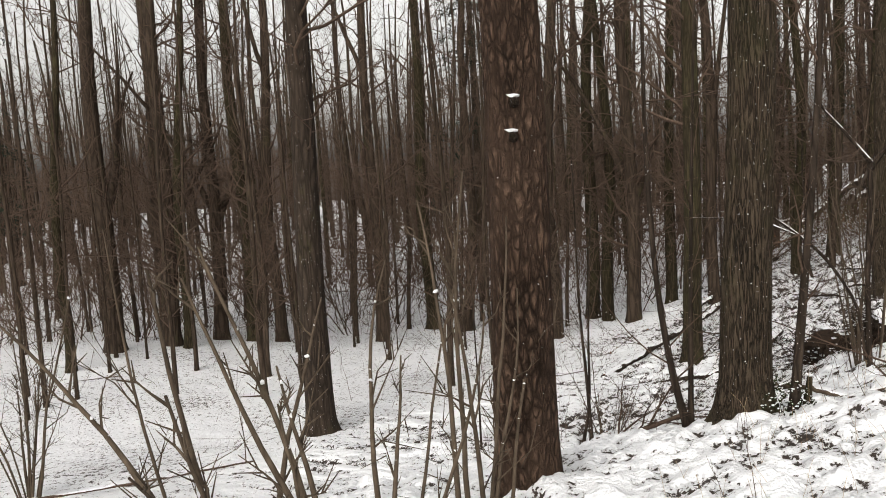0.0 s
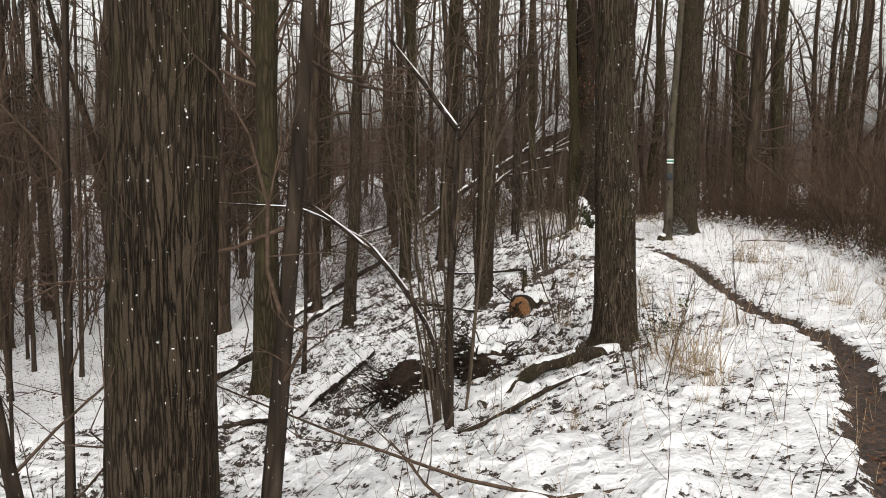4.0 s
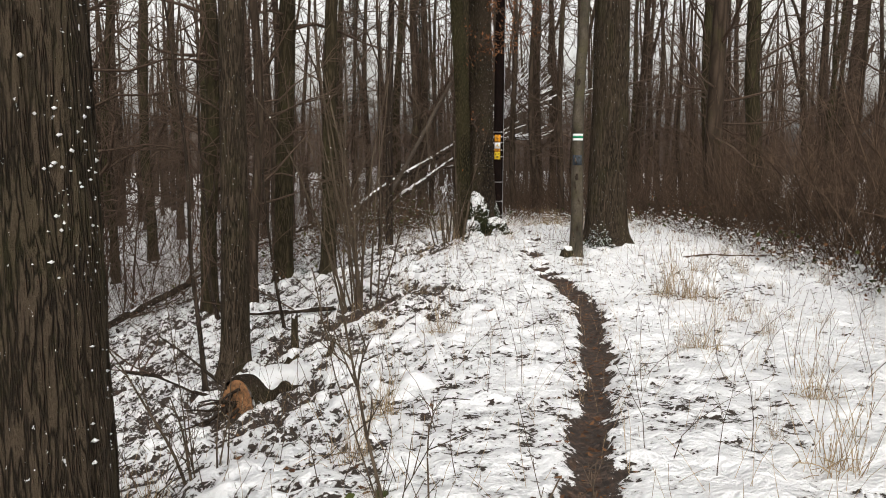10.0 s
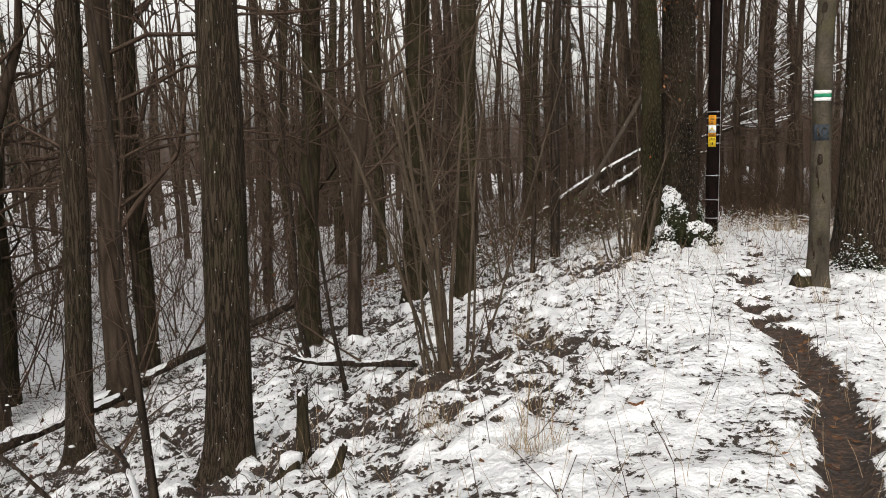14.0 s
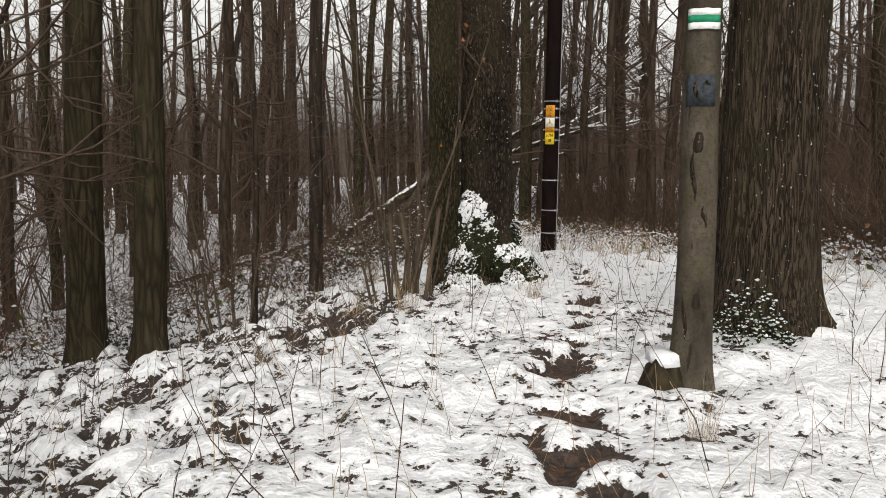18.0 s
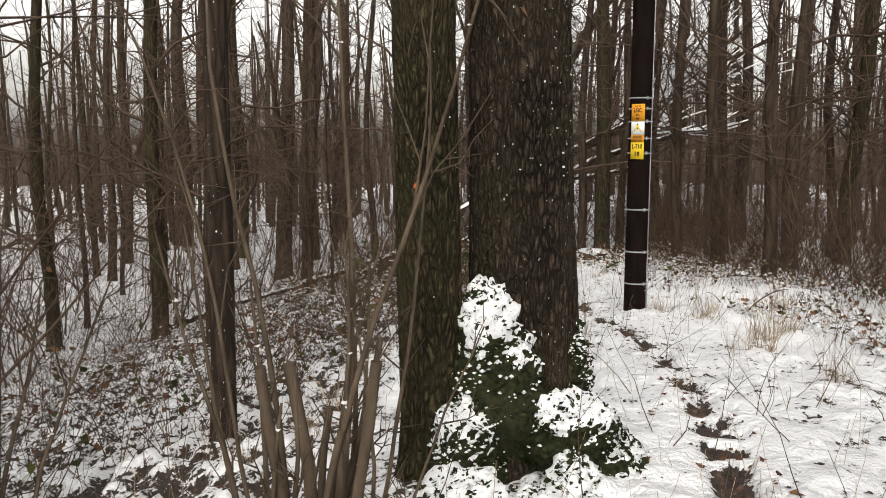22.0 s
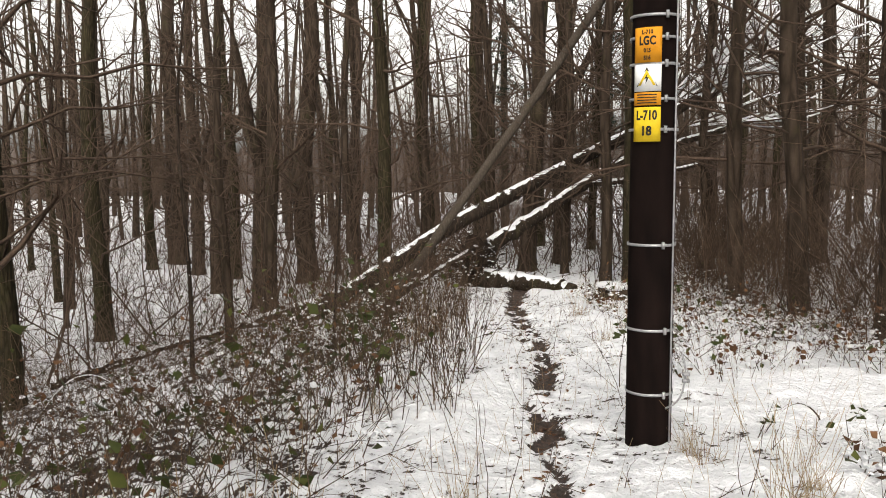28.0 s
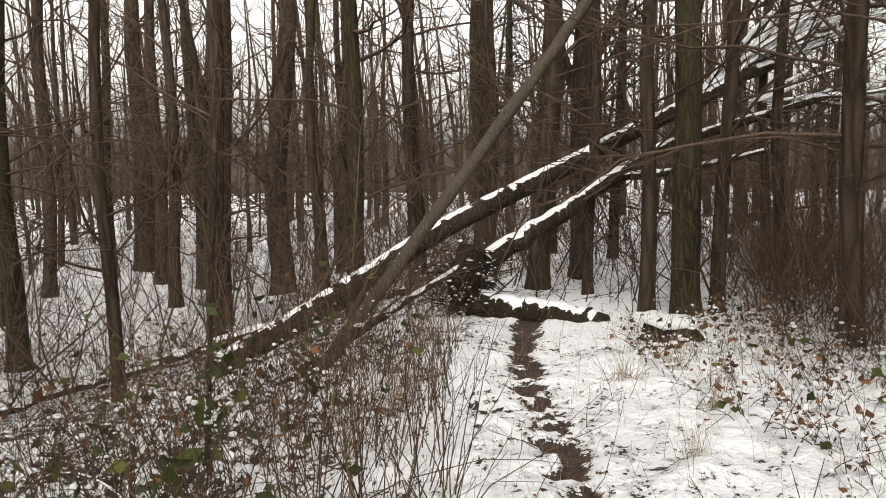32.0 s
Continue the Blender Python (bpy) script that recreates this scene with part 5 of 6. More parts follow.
# the ivy and moss mound at the foot of the dark tree
def ivy_mound():
    """Lumps of ivy and moss banked against the trunk, snow lying on whatever faces up."""
    nr = np.random.RandomState(550)
    t = thing("ivy_mound", on(14.45, 22.06, -0.04), "snow-laden ivy and moss mound at a tree's foot", "ivy")
    lumps = (((-0.12, 0.10, 0.64), (0.15, 0.15, 0.24)), ((-0.08, 0.08, 0.40), (0.23, 0.20, 0.34)), ((0.21, -0.04, 0.26), (0.22, 0.20, 0.16)), ((0.40, -0.02, 0.08), (0.18, 0.20, 0.17)), ((-0.24, -0.02, 0.14), (0.16, 0.18, 0.28)), ((-0.32, -0.26, 0.02), (0.24, 0.18, 0.17)), ((-0.02, -0.30, 0.00), (0.14, 0.12, 0.10)), ((0.15, -0.26, 0.06), (0.10, 0.10, 0.16)), ((0.29, 0.16, 0.46), (0.09, 0.12, 0.24)))
    th, ph = np.meshgrid(np.arange(72) * 2 * np.pi / 72, np.linspace(-1.0, 1.52, 40), indexing="xy")
    unit_v = np.stack([np.cos(ph) * np.cos(th), np.cos(ph) * np.sin(th), np.sin(ph)], -1)
    a = th / 6.283
    for k, (c, r) in enumerate(lumps):
        lump = 1 + 0.16 * perlin(a * 5, ph * 2 + k, 5) + 0.12 * perlin(a * 12, ph * 5 + k, 12)
        body = np.array(c) + unit_v * np.array(r) * lump[..., None]
        g = Geo()
        g.add(body, ring_faces(40, 72), [list(range(39 * 72, 40 * 72))])
        ob = part("mound", g, MOSS, t)
        flat = body.reshape(-1, 3)
        g = Geo()
        n = 900
        where = flat[nr.randint(0, 37 * 72, n)]
        leaves(g, np.array(c) + (where - np.array(c)) * 1.03 + nr.normal(0, 0.008, (n, 3)), 0.017, nr, 0.9, 0.8)
        part("foliage", g, IVY, ob, "dark green ivy leaves")
        bx, by, bz = body[..., 0], body[..., 1], body[..., 2]

        def rough_at(s):
            return 0.5 * (perlin(bx * s + k, bz * s + by * s * 0.7) + perlin(by * s + 9, bz * s - bx * s * 0.6))

        cover = 1.2 * np.sin(ph) + 0.7 * rough_at(9) + 1.0 * rough_at(19) + 0.9 * rough_at(38) + 0.5 * rough_at(70) - (0.2, 0.85, 0.4, 0.6, 0.75, 0.35, 0.05, 0.1, 1.1)[k]
        puff = np.clip(0.032 * cover, -0.04, 0.04) + 0.006 * rough_at(60)
        g = Geo()
        g.add(np.array(c) + unit_v * (np.array(r) * lump[..., None] + puff[..., None]), ring_faces(40, 72), [list(range(39 * 72, 40 * 72))])
        part("snow", g, SNOW, ob, "clumps of snow on the ivy")
        flat = body.reshape(-1, 3)
        odds = np.clip(0.2 + 0.9 * np.sin(ph) + 1.6 * rough_at(7) + 1.4 * rough_at(16), 0.01, 1.5).ravel() ** 1.5 * (ph.ravel() > -0.5) * np.cos(ph).ravel()
        pickup = nr.choice(len(flat), 380, p=odds / odds.sum())
        g = Geo()
        clumps(g, np.array(c) + (flat[pickup] - np.array(c)) * 1.04 + nr.normal(0, 0.008, (380, 3)), 0.0085, nr, 0.8)
        part("snow", g, SNOW, ob, "crumbs of snow on the ivy leaves", kind="stuff")
        g = Geo()
        top = np.array(c) + unit_v * (np.array(r) * lump[..., None] + np.maximum(puff, 0)[..., None])
        top = top.reshape(-1, 3)[np.flatnonzero(ph.ravel() > -0.2)]
        leaves(g, top[nr.randint(0, len(top), 330)] + nr.normal(0, 0.004, (330, 3)), 0.011, nr, 0.9, 0.7)
        part("foliage", g, IVY, ob, "ivy leaf tips sticking out of the snow")
    return t


ivy_mound()


def foot_ivy(x, y, wide, high, seed, label):
    nr = np.random.RandomState(seed)
    t = thing("snowy_undergrowth", on(x, y, -0.02), label, "undergrowth")
    n = 640
    a, d = nr.uniform(0, 6.283, n), np.sqrt(nr.rand(n))
    p = np.stack([wide * d * np.cos(a), wide * d * np.sin(a), high * (1 - d**1.5) * nr.rand(n)], -1)
    g = Geo()
    leaves(g, p, 0.02, nr, 0.9, 0.7)
    part("foliage", g, IVY, t, "small dark leaves")
    g = Geo()
    clumps(g, p + np.array((0, 0, 0.006)), 0.0088, nr, 0.75)
    part("snow", g, SNOW, t, "snow on the leaves", kind="stuff")


foot_ivy(2.72, 6.62, 0.38, 0.45, 561, "snow-covered sprouts on a tree's roots")
foot_ivy(7.75, 10.5, 0.35, 0.35, 562, "snow-flecked shoots at a tree's foot")
foot_ivy(14.92, 18.98, 0.30, 0.55, 563, "snow-flecked ivy between two trees")
foot_ivy(11.2, 23.4, 0.5, 0.4, 564, "snow-flecked undergrowth at a green tree's foot")
foot_ivy(9.2, 25.4, 0.6, 0.5, 565, "snow-flecked undergrowth in the hollow")


# the utility pole with its plates, bands and earth wire
POLE_X, POLE_Y, POLE_R = 17.91, 28.07, 0.139
pole = thing("utility_pole", on(POLE_X, POLE_Y, -0.01), "dark brown utility pole with yellow plates in the snow", "utility pole")
g = Geo()
tube(g, [(0, 0, z) for z in np.linspace(-0.3, 9.5, 30)], np.linspace(POLE_R, POLE_R * 0.8, 30), 40, True)
part("shaft", g, POLE, pole)
FACE = math.atan2(-0.93, -0.36) - 0.32


def wrapped(lo, hi, z0, z1, off, cols=12, turn=FACE, rad=POLE_R):
    """A thin plate that follows a round stem, from angle lo to hi, with its own thickness."""
    geo = Geo()
    a = turn + np.linspace(lo, hi, cols)
    ring = []
    for r in (rad + off - 0.003, rad + off):
        ring.append([(r * math.cos(k), r * math.sin(k), z) for z in (z0, z1) for k in a])
    v = np.array(ring).reshape(-1, 3)
    n = cols
    f = []
    for k in range(n - 1):
        f += [(2 * n + k, 2 * n + k + 1, 3 * n + k + 1, 3 * n + k), (k + 1, k, n + k, n + k + 1), (k, k + 1, 2 * n + k + 1, 2 * n + k), (n + k + 1, n + k, 3 * n + k, 3 * n + k + 1)]
    f += [(0, 2 * n, 3 * n, n), (n - 1, 2 * n - 1, 4 * n - 1, 3 * n - 1)]
    geo.add(v, f)
    return geo


for z in (0.41, 0.80, 1.31, 1.985, 2.16, 2.36, 2.51, 2.635):
    band = part("band", wrapped(-math.pi, math.pi * 0.999, z - 0.008, z + 0.008, 0.005, 40), BAND, pole, "galvanised steel band", False)
    g = Geo()
    a = FACE + (0.9 if z < 1.2 else 0.75)
    c = np.array((math.cos(a), math.sin(a), 0)) * (POLE_R + 0.012)
    tube(g, [c + np.array((0, 0, z - 0.02)), c + np.array((0, 0, z + 0.02))], (0.010, 0.010), 8)
    part("buckle", g, BAND, band)
W = 0.55
PLATES = ((1.9150, 2.1130, YELLOW, "yellow plate with black number"), (2.1229, 2.1972, ORANGE, "orange warning text plate"), (2.2021, 2.3556, SIGN_WHITE, "white plate with a yellow warning triangle"), (2.3655, 2.5635, ORANGE, "orange plate with black letters"))
plates = [part("plate", wrapped(-W, W, a, b, 0.012), m, pole, text, False) for a, b, m, text in PLATES]


def lettering(text, size, z, parent, mat=None, squeeze=0.72):
    """Built-in font letters, bent round the pole."""
    cu = bpy.data.curves.new("letters", "FONT")
    cu.body, cu.size, cu.align_x, cu.align_y, cu.extrude, cu.resolution_u = text, size, "CENTER", "CENTER", 0.001, 3
    cu.offset = size * 0.035
    ob = new("letters", cu)
    bpy.context.view_layer.update()
    me = bpy.data.meshes.new_from_object(ob.evaluated_get(bpy.context.evaluated_depsgraph_get()))
    bpy.data.objects.remove(ob)
    bpy.data.curves.remove(cu)
    co = np.empty(len(me.vertices) * 3)
    me.vertices.foreach_get("co", co)
    co = co.reshape(-1, 3)
    a = FACE + co[:, 0] * squeeze / POLE_R
    r = POLE_R + 0.0135 + co[:, 2]
    me.vertices.foreach_set("co", np.stack([r * np.cos(a), r * np.sin(a), z + co[:, 1]], -1).ravel())
    me.materials.clear()
    me.materials.append(mat or INK)
    me.update()
    return part("lettering", me, mat or INK, parent)


lettering("L-710", 0.074, 2.0635, plates[0], squeeze=0.66)
lettering("18", 0.074, 1.9744, plates[0], squeeze=0.8)
lettering("L-710", 0.032, 2.5357, plates[3], squeeze=0.8)
lettering("LGC", 0.068, 2.4862, plates[3], squeeze=0.68)
lettering("015", 0.032, 2.4328, plates[3], squeeze=0.8)
lettering("S16", 0.032, 2.3912, plates[3], squeeze=0.8)
for z in (2.1370, 2.1525, 2.1680, 2.1835):
    part("bar", wrapped(-0.38, 0.38, z - 0.0032, z + 0.0032, 0.0145), INK, plates[1], "", False)


def wedge(corners, off, mat, name):
    geo = Geo()
    v = []
    for r in (POLE_R + off - 0.0015, POLE_R + off):
        v += [(r * math.cos(FACE + x / POLE_R), r * math.sin(FACE + x / POLE_R), z) for x, z in corners]
    n = len(corners)
    geo.add(v, [], [list(range(n))[::-1], list(range(n, 2 * n))] + [[k, (k + 1) % n, n + (k + 1) % n, n + k] for k in range(n)])
    return part(name, geo, mat, plates[2], "", False)


wedge(((-0.058, 2.2288), (0.058, 2.2288), (0, 2.3377)), 0.0145, INK, "triangle")
wedge(((-0.047, 2.2358), (0.047, 2.2358), (0, 2.3229)), 0.0165, YELLOW, "triangle")
wedge(((0.006, 2.3041), (-0.010, 2.2744), (0.001, 2.2744), (-0.006, 2.2427), (0.012, 2.2803), (0.001, 2.2803)), 0.0185, INK, "lightning_sign")
g = Geo()
a = FACE + 1.25
wire = [(math.cos(a) * (POLE_R + 0.012), math.sin(a) * (POLE_R + 0.012), z) for z in np.linspace(0.1, 8.0, 20)]
tube(g, wire, np.full(20, 0.006), 6)
part("earth_wire", g, BAND, pole, "thin grey earth wire")
g = Geo()
loose = [(0.05, -0.12, 0.32), (0.11, -0.16, 0.36), (0.15, -0.17, 0.45), (0.16, -0.17, 0.58), (0.14, -0.15, 0.66)]
tube(g, resample([Vector(p) for p in loose], 12), np.full(12, 0.006), 6)
for z in (0.50, 0.54):
    tube(g, [(0.14, -0.17, z), (0.18, -0.17, z)], (0.013, 0.013), 8)
part("earth_wire", g, BAND, pole, "loose loop of wire with two clamps")


# the painted trail blaze and older paint, and an orange dot
def on_bark(axis, h, ang, wide, high, mat, parent, name, off=0.012, label=""):
    c, r = axis(h)
    geo = Geo()
    half = wide / 2 / r
    a = ang + np.linspace(-half, half, 12)
    v = []
    for rr in (r + off - 0.006, r + off):
        for k, z in enumerate((h - high / 2, h + high / 2)):
            q, _ = axis(z)
            v += [(q.x + rr * math.cos(t), q.y + rr * math.sin(t), z + 0.0015 * math.sin(9 * t + k)) for t in a]
    n = 12
    f = []
    for k in range(n - 1):
        f += [(2 * n + k, 2 * n + k + 1, 3 * n + k + 1, 3 * n + k), (k, k + 1, 2 * n + k + 1, 2 * n + k), (n + k + 1, n + k, 3 * n + k, 3 * n + k + 1)]
    f += [(0, 2 * n, 3 * n, n), (n - 1, 2 * n - 1, 4 * n - 1, 3 * n - 1)]
    geo.add(v, f)
    return part(name, geo, mat, parent, label, False)


TO_WALK = math.atan2(-0.84, -0.54)
H = 1.83
on_bark(mark_axis, H + 0.032, TO_WALK, 0.145, 0.031, PAINT_WHITE, mark, "blaze_stripe", label="white stripe of a trail blaze")
on_bark(mark_axis, H, TO_WALK, 0.145, 0.033, PAINT_GREEN, mark, "blaze_stripe", 0.0125, "green stripe of a trail blaze")
on_bark(mark_axis, H - 0.032, TO_WALK, 0.145, 0.031, PAINT_WHITE, mark, "blaze_stripe", label="white stripe of a trail blaze")
on_bark(mark_axis, H - 0.33, TO_WALK - 0.08, 0.14, 0.145, PAINT_GREY, mark, "paint_patch", 0.005, "faded slate-blue paint patch")
c, r = slim_axis(1.36)
d = Vector((-0.5, -0.86, 0.0)).normalized()
g = Geo()
tube(g, [c + d * (r - 0.01), c + d * (r + 0.014), c + d * (r + 0.016)], (0.012, 0.010, 0.006), 14, True, 1.1, 0.2)
part("paint_dot", g, ORANGE_DOT, slim, "small orange paint dot")
# snow blown onto the bark
def bark_snow(tree, axis, n, seed, toward, low=0.2, high=3.2, size=0.0048):
    nr = np.random.RandomState(seed)
    g = Geo()
    where = []
    for h, a in zip(low + (high - low) * nr.rand(n) ** 1.3, toward + nr.normal(0, 0.55, n)):
        c, r = axis(float(h))
        where.append(c + Vector((math.cos(a), math.sin(a), 0)) * (r - 0.006))
    clumps(g, np.array([tuple(w) for w in where]), size, nr, 1.0)
    part("snow", g, SNOW, tree, "flecks of snow stuck to the bark", kind="stuff")


bark_snow(t2, t2_axis, 700, 571, -0.45, 0.1, 3.4, 0.0058)
bark_snow(lt, lt_axis, 120, 572, -0.6)
bark_snow(mossy, mossy_axis, 520, 573, -0.5, 0.3, 3.6, 0.0055)
bark_snow(slim, slim_axis, 70, 574, -0.7)
bark_snow(big, big_axis, 90, 575, -0.5, 0.1, 1.6)
bark_snow(pine, pine_axis, 60, 576, -0.9)
# branch scars on the blazed tree
for h, a in ((1.25, TO_WALK - 0.12), (0.5, TO_WALK + 0.05), (2.6, TO_WALK - 0.2)):
    c, r = mark_axis(h)
    g = Geo()
    d = Vector((math.cos(a), math.sin(a), 0.1))
    tube(g, [c + d * (r * 0.8), c + d * (r + 0.004), c + d * (r + 0.009)], (0.028, 0.018, 0.006), 14, True, 2.4, 0.5)
    part("knot", g, BARK, mark, "dark oval branch scar")
for h, a, ln in ((0.98, TO_WALK - 0.3, 0.24), (0.86, TO_WALK + 0.3, 0.10), (1.43, TO_WALK - 0.25, 0.13), (1.52, TO_WALK + 0.32, 0.03), (0.30, TO_WALK - 0.5, 0.25)):
    pts = []
    for k in np.linspace(0, 1, 9):
        c, r = mark_axis(h + ln * k)
        b = a + 0.12 * math.sin(5 * k + h)
        pts.append(c + Vector((math.cos(b), math.sin(b), 0)) * (r + 0.001))
    g = Geo()
    tube(g, pts, 0.010 * np.sin(np.linspace(0.15, 3.0, 9)), 7, True, 1.0, 0.3)
    part("seam", g, BARK_DARK, mark, "dark split in the bark")
# old snow-capped knots on the pine
for h, a in ((2.74, -1.66), (2.52, -1.74)):
    c, r = pine_axis(h)
    g = Geo()
    d = Vector((math.cos(a), math.sin(a), 0.25))
    tube(g, [c + d * (r * 0.9), c + d * (r + 0.07)], (0.035, 0.022), 9)
    knot = part("branch_stub", g, BARK_DARK, pine, "dead branch stub")
    g = Geo()
    clumps(g, np.array([c + d * (r + 0.045) + Vector((0, 0, 0.028))]), 0.042, np.random.RandomState(3), 0.4)
    part("snow", g, SNOW, knot)

# the fallen trees across the end of the path
A, Q, C = Vector((15.86, 36.8, -2.5)), Vector((18.91, 38.56, -1.01)), Vector((22.45, 40.6, 0.35))
log("fallen_tree", (A + (A - Q) * 0.08, A, Q, C, Q.lerp(C, 1.9)), 0.155, 0.12, BARK, "long snow-topped trunk fallen across the wood", "tree", -1.6, 0, 601, 24, 0.91)
E_ = Vector((19.2, 38.6, -1.65))
K = Vector((22.1, 39.8, -0.12))
log("fallen_tree", (E_, E_.lerp(K, 0.5) + Vector((0, 0, -0.05)), K, Vector((25.3, 40.3, 0.75))), 0.15, 0.06, BARK, "forked snow-topped trunk rising from torn roots", "tree", -1.6, 6, 602, 24, 0.93)
log("fallen_limb", (E_.lerp(K, 0.72), Vector((22.3, 39.6, -0.48)), Vector((24.0, 39.8, -0.15))), 0.07, 0.04, BARK, "snow-lined limb of a fallen trunk", "branch", -1.6, 4, 603)
L0, L1 = Vector((16.7, 34.95, -2.38)), Vector((20.29, 37.7, 1.73))
log("leaning_trunk", (L0, L0.lerp(L1, 0.5) + Vector((0.03, 0, 0.02)), L1, L0.lerp(L1, 2.0)), 0.068, 0.08, BARK_PALE, "slim trunk leaning across the fallen trees", "tree", 0.4, 0, 604, cap=0.86)
log("fallen_limb", (on(16.3, 34.6, 0.05), Vector((17.5, 36.2, -1.95)), Vector((18.7, 37.8, -1.6))), 0.05, 0.035, BARK, "dark dead limb among the brambles", "branch", 0.4, 6, 605)
log("fallen_log", (on(18.95, 38.1, 0.18), on(19.6, 37.6, 0.14), on(20.3, 37.0, 0.02)), 0.19, 0.14, BARK_DARK, "thick snow-topped log across the end of the path", "log", -1.0, 0, 606, 24, 0.93)
log("fallen_log", (on(14.0, 41.5, 0.1), on(16.5, 42.5, 0.25), on(18.5, 43.0, 0.2)), 0.10, 0.08, BARK, "snow-covered log deeper in the wood", "log", 0.05, 0, 607)
log("fallen_log", (on(11.5, 38.0, 0.1), on(13.2, 39.5, 0.2), on(14.5, 40.0, 0.2)), 0.07, 0.05, BARK, "snow-covered dead wood in the hollow", "log", 0.05, 5, 608)
root_mound(18.82, 38.25, 0.27, 1.05, 609, "torn-up root plate of a fallen tree", 1.6)


def snowy_crown(name, root, toward, count, reach, seed, label):
    """The crown of a fallen tree: a fan of thin branches, each with a line of snow."""
    nr = np.random.RandomState(seed)
    t = thing(name, root, label, "branch")
    g, s = Geo(), Geo()
    n = count
    w = np.array(Vector(toward).normalized()) + nr.normal(0, 0.22, (n, 3)) * np.array((1, 1, 0.75))
    start = np.outer(nr.uniform(-1.6, 0.3, n), np.array(Vector(toward).normalized()))
    ln = nr.uniform(0.5, 1.0, n) * reach
    pts = sprays(g, start, w, ln, nr.uniform(0.018, 0.042, n), 6, nr, 0.15, 0.07, 0.3, 5)
    twiggy(g, pts, ln * 0.7, np.full(n, 0.012), nr, 5, 2, 0.35, 0.1)
    for p in pts:
        snow_along(s, p, np.linspace(0.042, 0.02, 7), nr, 6, -0.3, 0.4)
    part("branch", g, TWIG, t)
    part("snow", s, SNOW, t, "lines of snow on the branches")


D_ = Q.lerp(C, 1.8) + Vector((0, 0, 0.25))
snowy_crown("fallen_treetop", D_, (0.88, 0.1, 0.47), 52, 5.2, 611, "fan of snow-lined branches of a fallen tree")
snowy_crown("fallen_treetop", Vector((25.1, 40.3, 0.7)), (0.95, 0.1, 0.05), 10, 2.6, 612, "snow-lined branch ends of a fallen trunk")

# stump beside the path's end
stump = thing("stump", on(20.55, 35.6, -0.03), "broad old stump with a flat cap of snow", "stump")
g = Geo()
z = np.linspace(-0.05, 0.27, 8)
tube(g, np.stack([z * 0, z * 0, z], -1), 0.27 + 0.10 * np.exp(-np.clip(z, 0, 1) / 0.1), 30, True, 1.0, 0.5)
part("wood", g, BARK_DARK, stump)
g = Geo()
z = np.array((0.26, 0.30, 0.335, 0.345))
tube(g, np.stack([z * 0, z * 0, z], -1), (0.25, 0.30, 0.24, 0.07), 26, True, 1.0, 0.5)
part("snow", g, SNOW, stump, "flat cap of snow")


# rusty leaves that still cling by the dark tree
def clinging_leaves(x, y, z, seed, n, label, wide=0.5):
    nr = np.random.RandomState(seed)
    t = thing("oak_spray", Vector((x, y, z)), label, "branch")
    k = 7
    pts = []
    for _ in range(k):
        g = Geo()
        pts.append(sprays(g, nr.normal(0, 0.03, (1, 3)), nr.normal(0, 1, (1, 3)), [wide * 1.5], [0.007], 4, nr, -0.2, 0.2))
        part("twig", g, TWIG, t)
    pts = np.concatenate(pts)
    q, _, _ = pick(pts, n // k, nr)
    g = Geo()
    leaves(g, q + nr.normal(0, 0.05, q.shape), 0.03, nr, 1.0)
    part("foliage", g, LEAF_OAK, t, "withered rusty leaves")


clinging_leaves(14.27, 21.97, 2.35, 621, 170, "spray of rusty withered leaves on a tree")
clinging_leaves(14.67, 22.07, 2.9, 622, 220, "hanging rusty oak leaves on a tree", 0.6)
clinging_leaves(15.15, 22.3, 2.6, 623, 180, "rusty leaves on a thin branch", 0.6)
clinging_leaves(14.2, 22.1, 0.9, 624, 14, "last withered leaves on a twig", 0.3)


# spruces
def spruce(x, y, r, h, seed, label, low=1.0, dense=55):
    nr = np.random.RandomState(seed)
    t = thing("spruce_tree", on(x, y, -0.05), label, "tree", "spruces")
    g = Geo()
    tube(g, [(0, 0, k) for k in np.linspace(-0.2, h, 8)], np.linspace(r, 0.02, 8), 10)
    part("trunk", g, BARK_DARK, t)
    n = 120
    z = low + (h - low) * nr.rand(n)
    a = nr.uniform(0, 6.283, n)
    ln = (0.5 + 0.16 * (h - z)) * nr.uniform(0.7, 1.1, n)
    g = Geo()
    pts = sprays(g, np.stack([z * 0, z * 0, z], -1), np.stack([np.cos(a), np.sin(a), np.full(n, -0.05)], -1), ln, np.full(n, 0.018), 4, nr, -0.5, 0.06)
    part("branch", g, TWIG, t, kind="stuff")
    q, d, f = pick(pts, dense, nr, 0.1, 1.0)
    g = Geo()
    leaves(g, q + nr.normal(0, 0.09, q.shape) + np.array((0, 0, -0.07)), 0.085, nr, 0.9, 0.22)
    part("foliage", g, NEEDLE, t, "hanging dark green needles")


spruce(26.5, 17.5, 0.16, 15, 631, "dark spruce standing behind the thicket", 1.0, 110)
spruce(24.6, 16.2, 0.15, 14, 637, "dark spruce with low branches behind the thicket", 0.6, 110)
spruce(28.5, 20.0, 0.16, 16, 632, "tall dark spruce at the wood's edge", 2.0)
spruce(1.4, 30.0, 0.18, 17, 633, "dark spruce deep in the bare wood", 4.5)
spruce(-14.5, 26.0, 0.18, 17, 634, "dark spruce with hanging branches", 4.0)
spruce(25.0, 62.0, 0.2, 15, 635, "distant dark spruce among bare trees", 3.0)
spruce(31.5, 66.0, 0.2, 14, 636, "distant pale-green spruce among bare trees", 3.0)


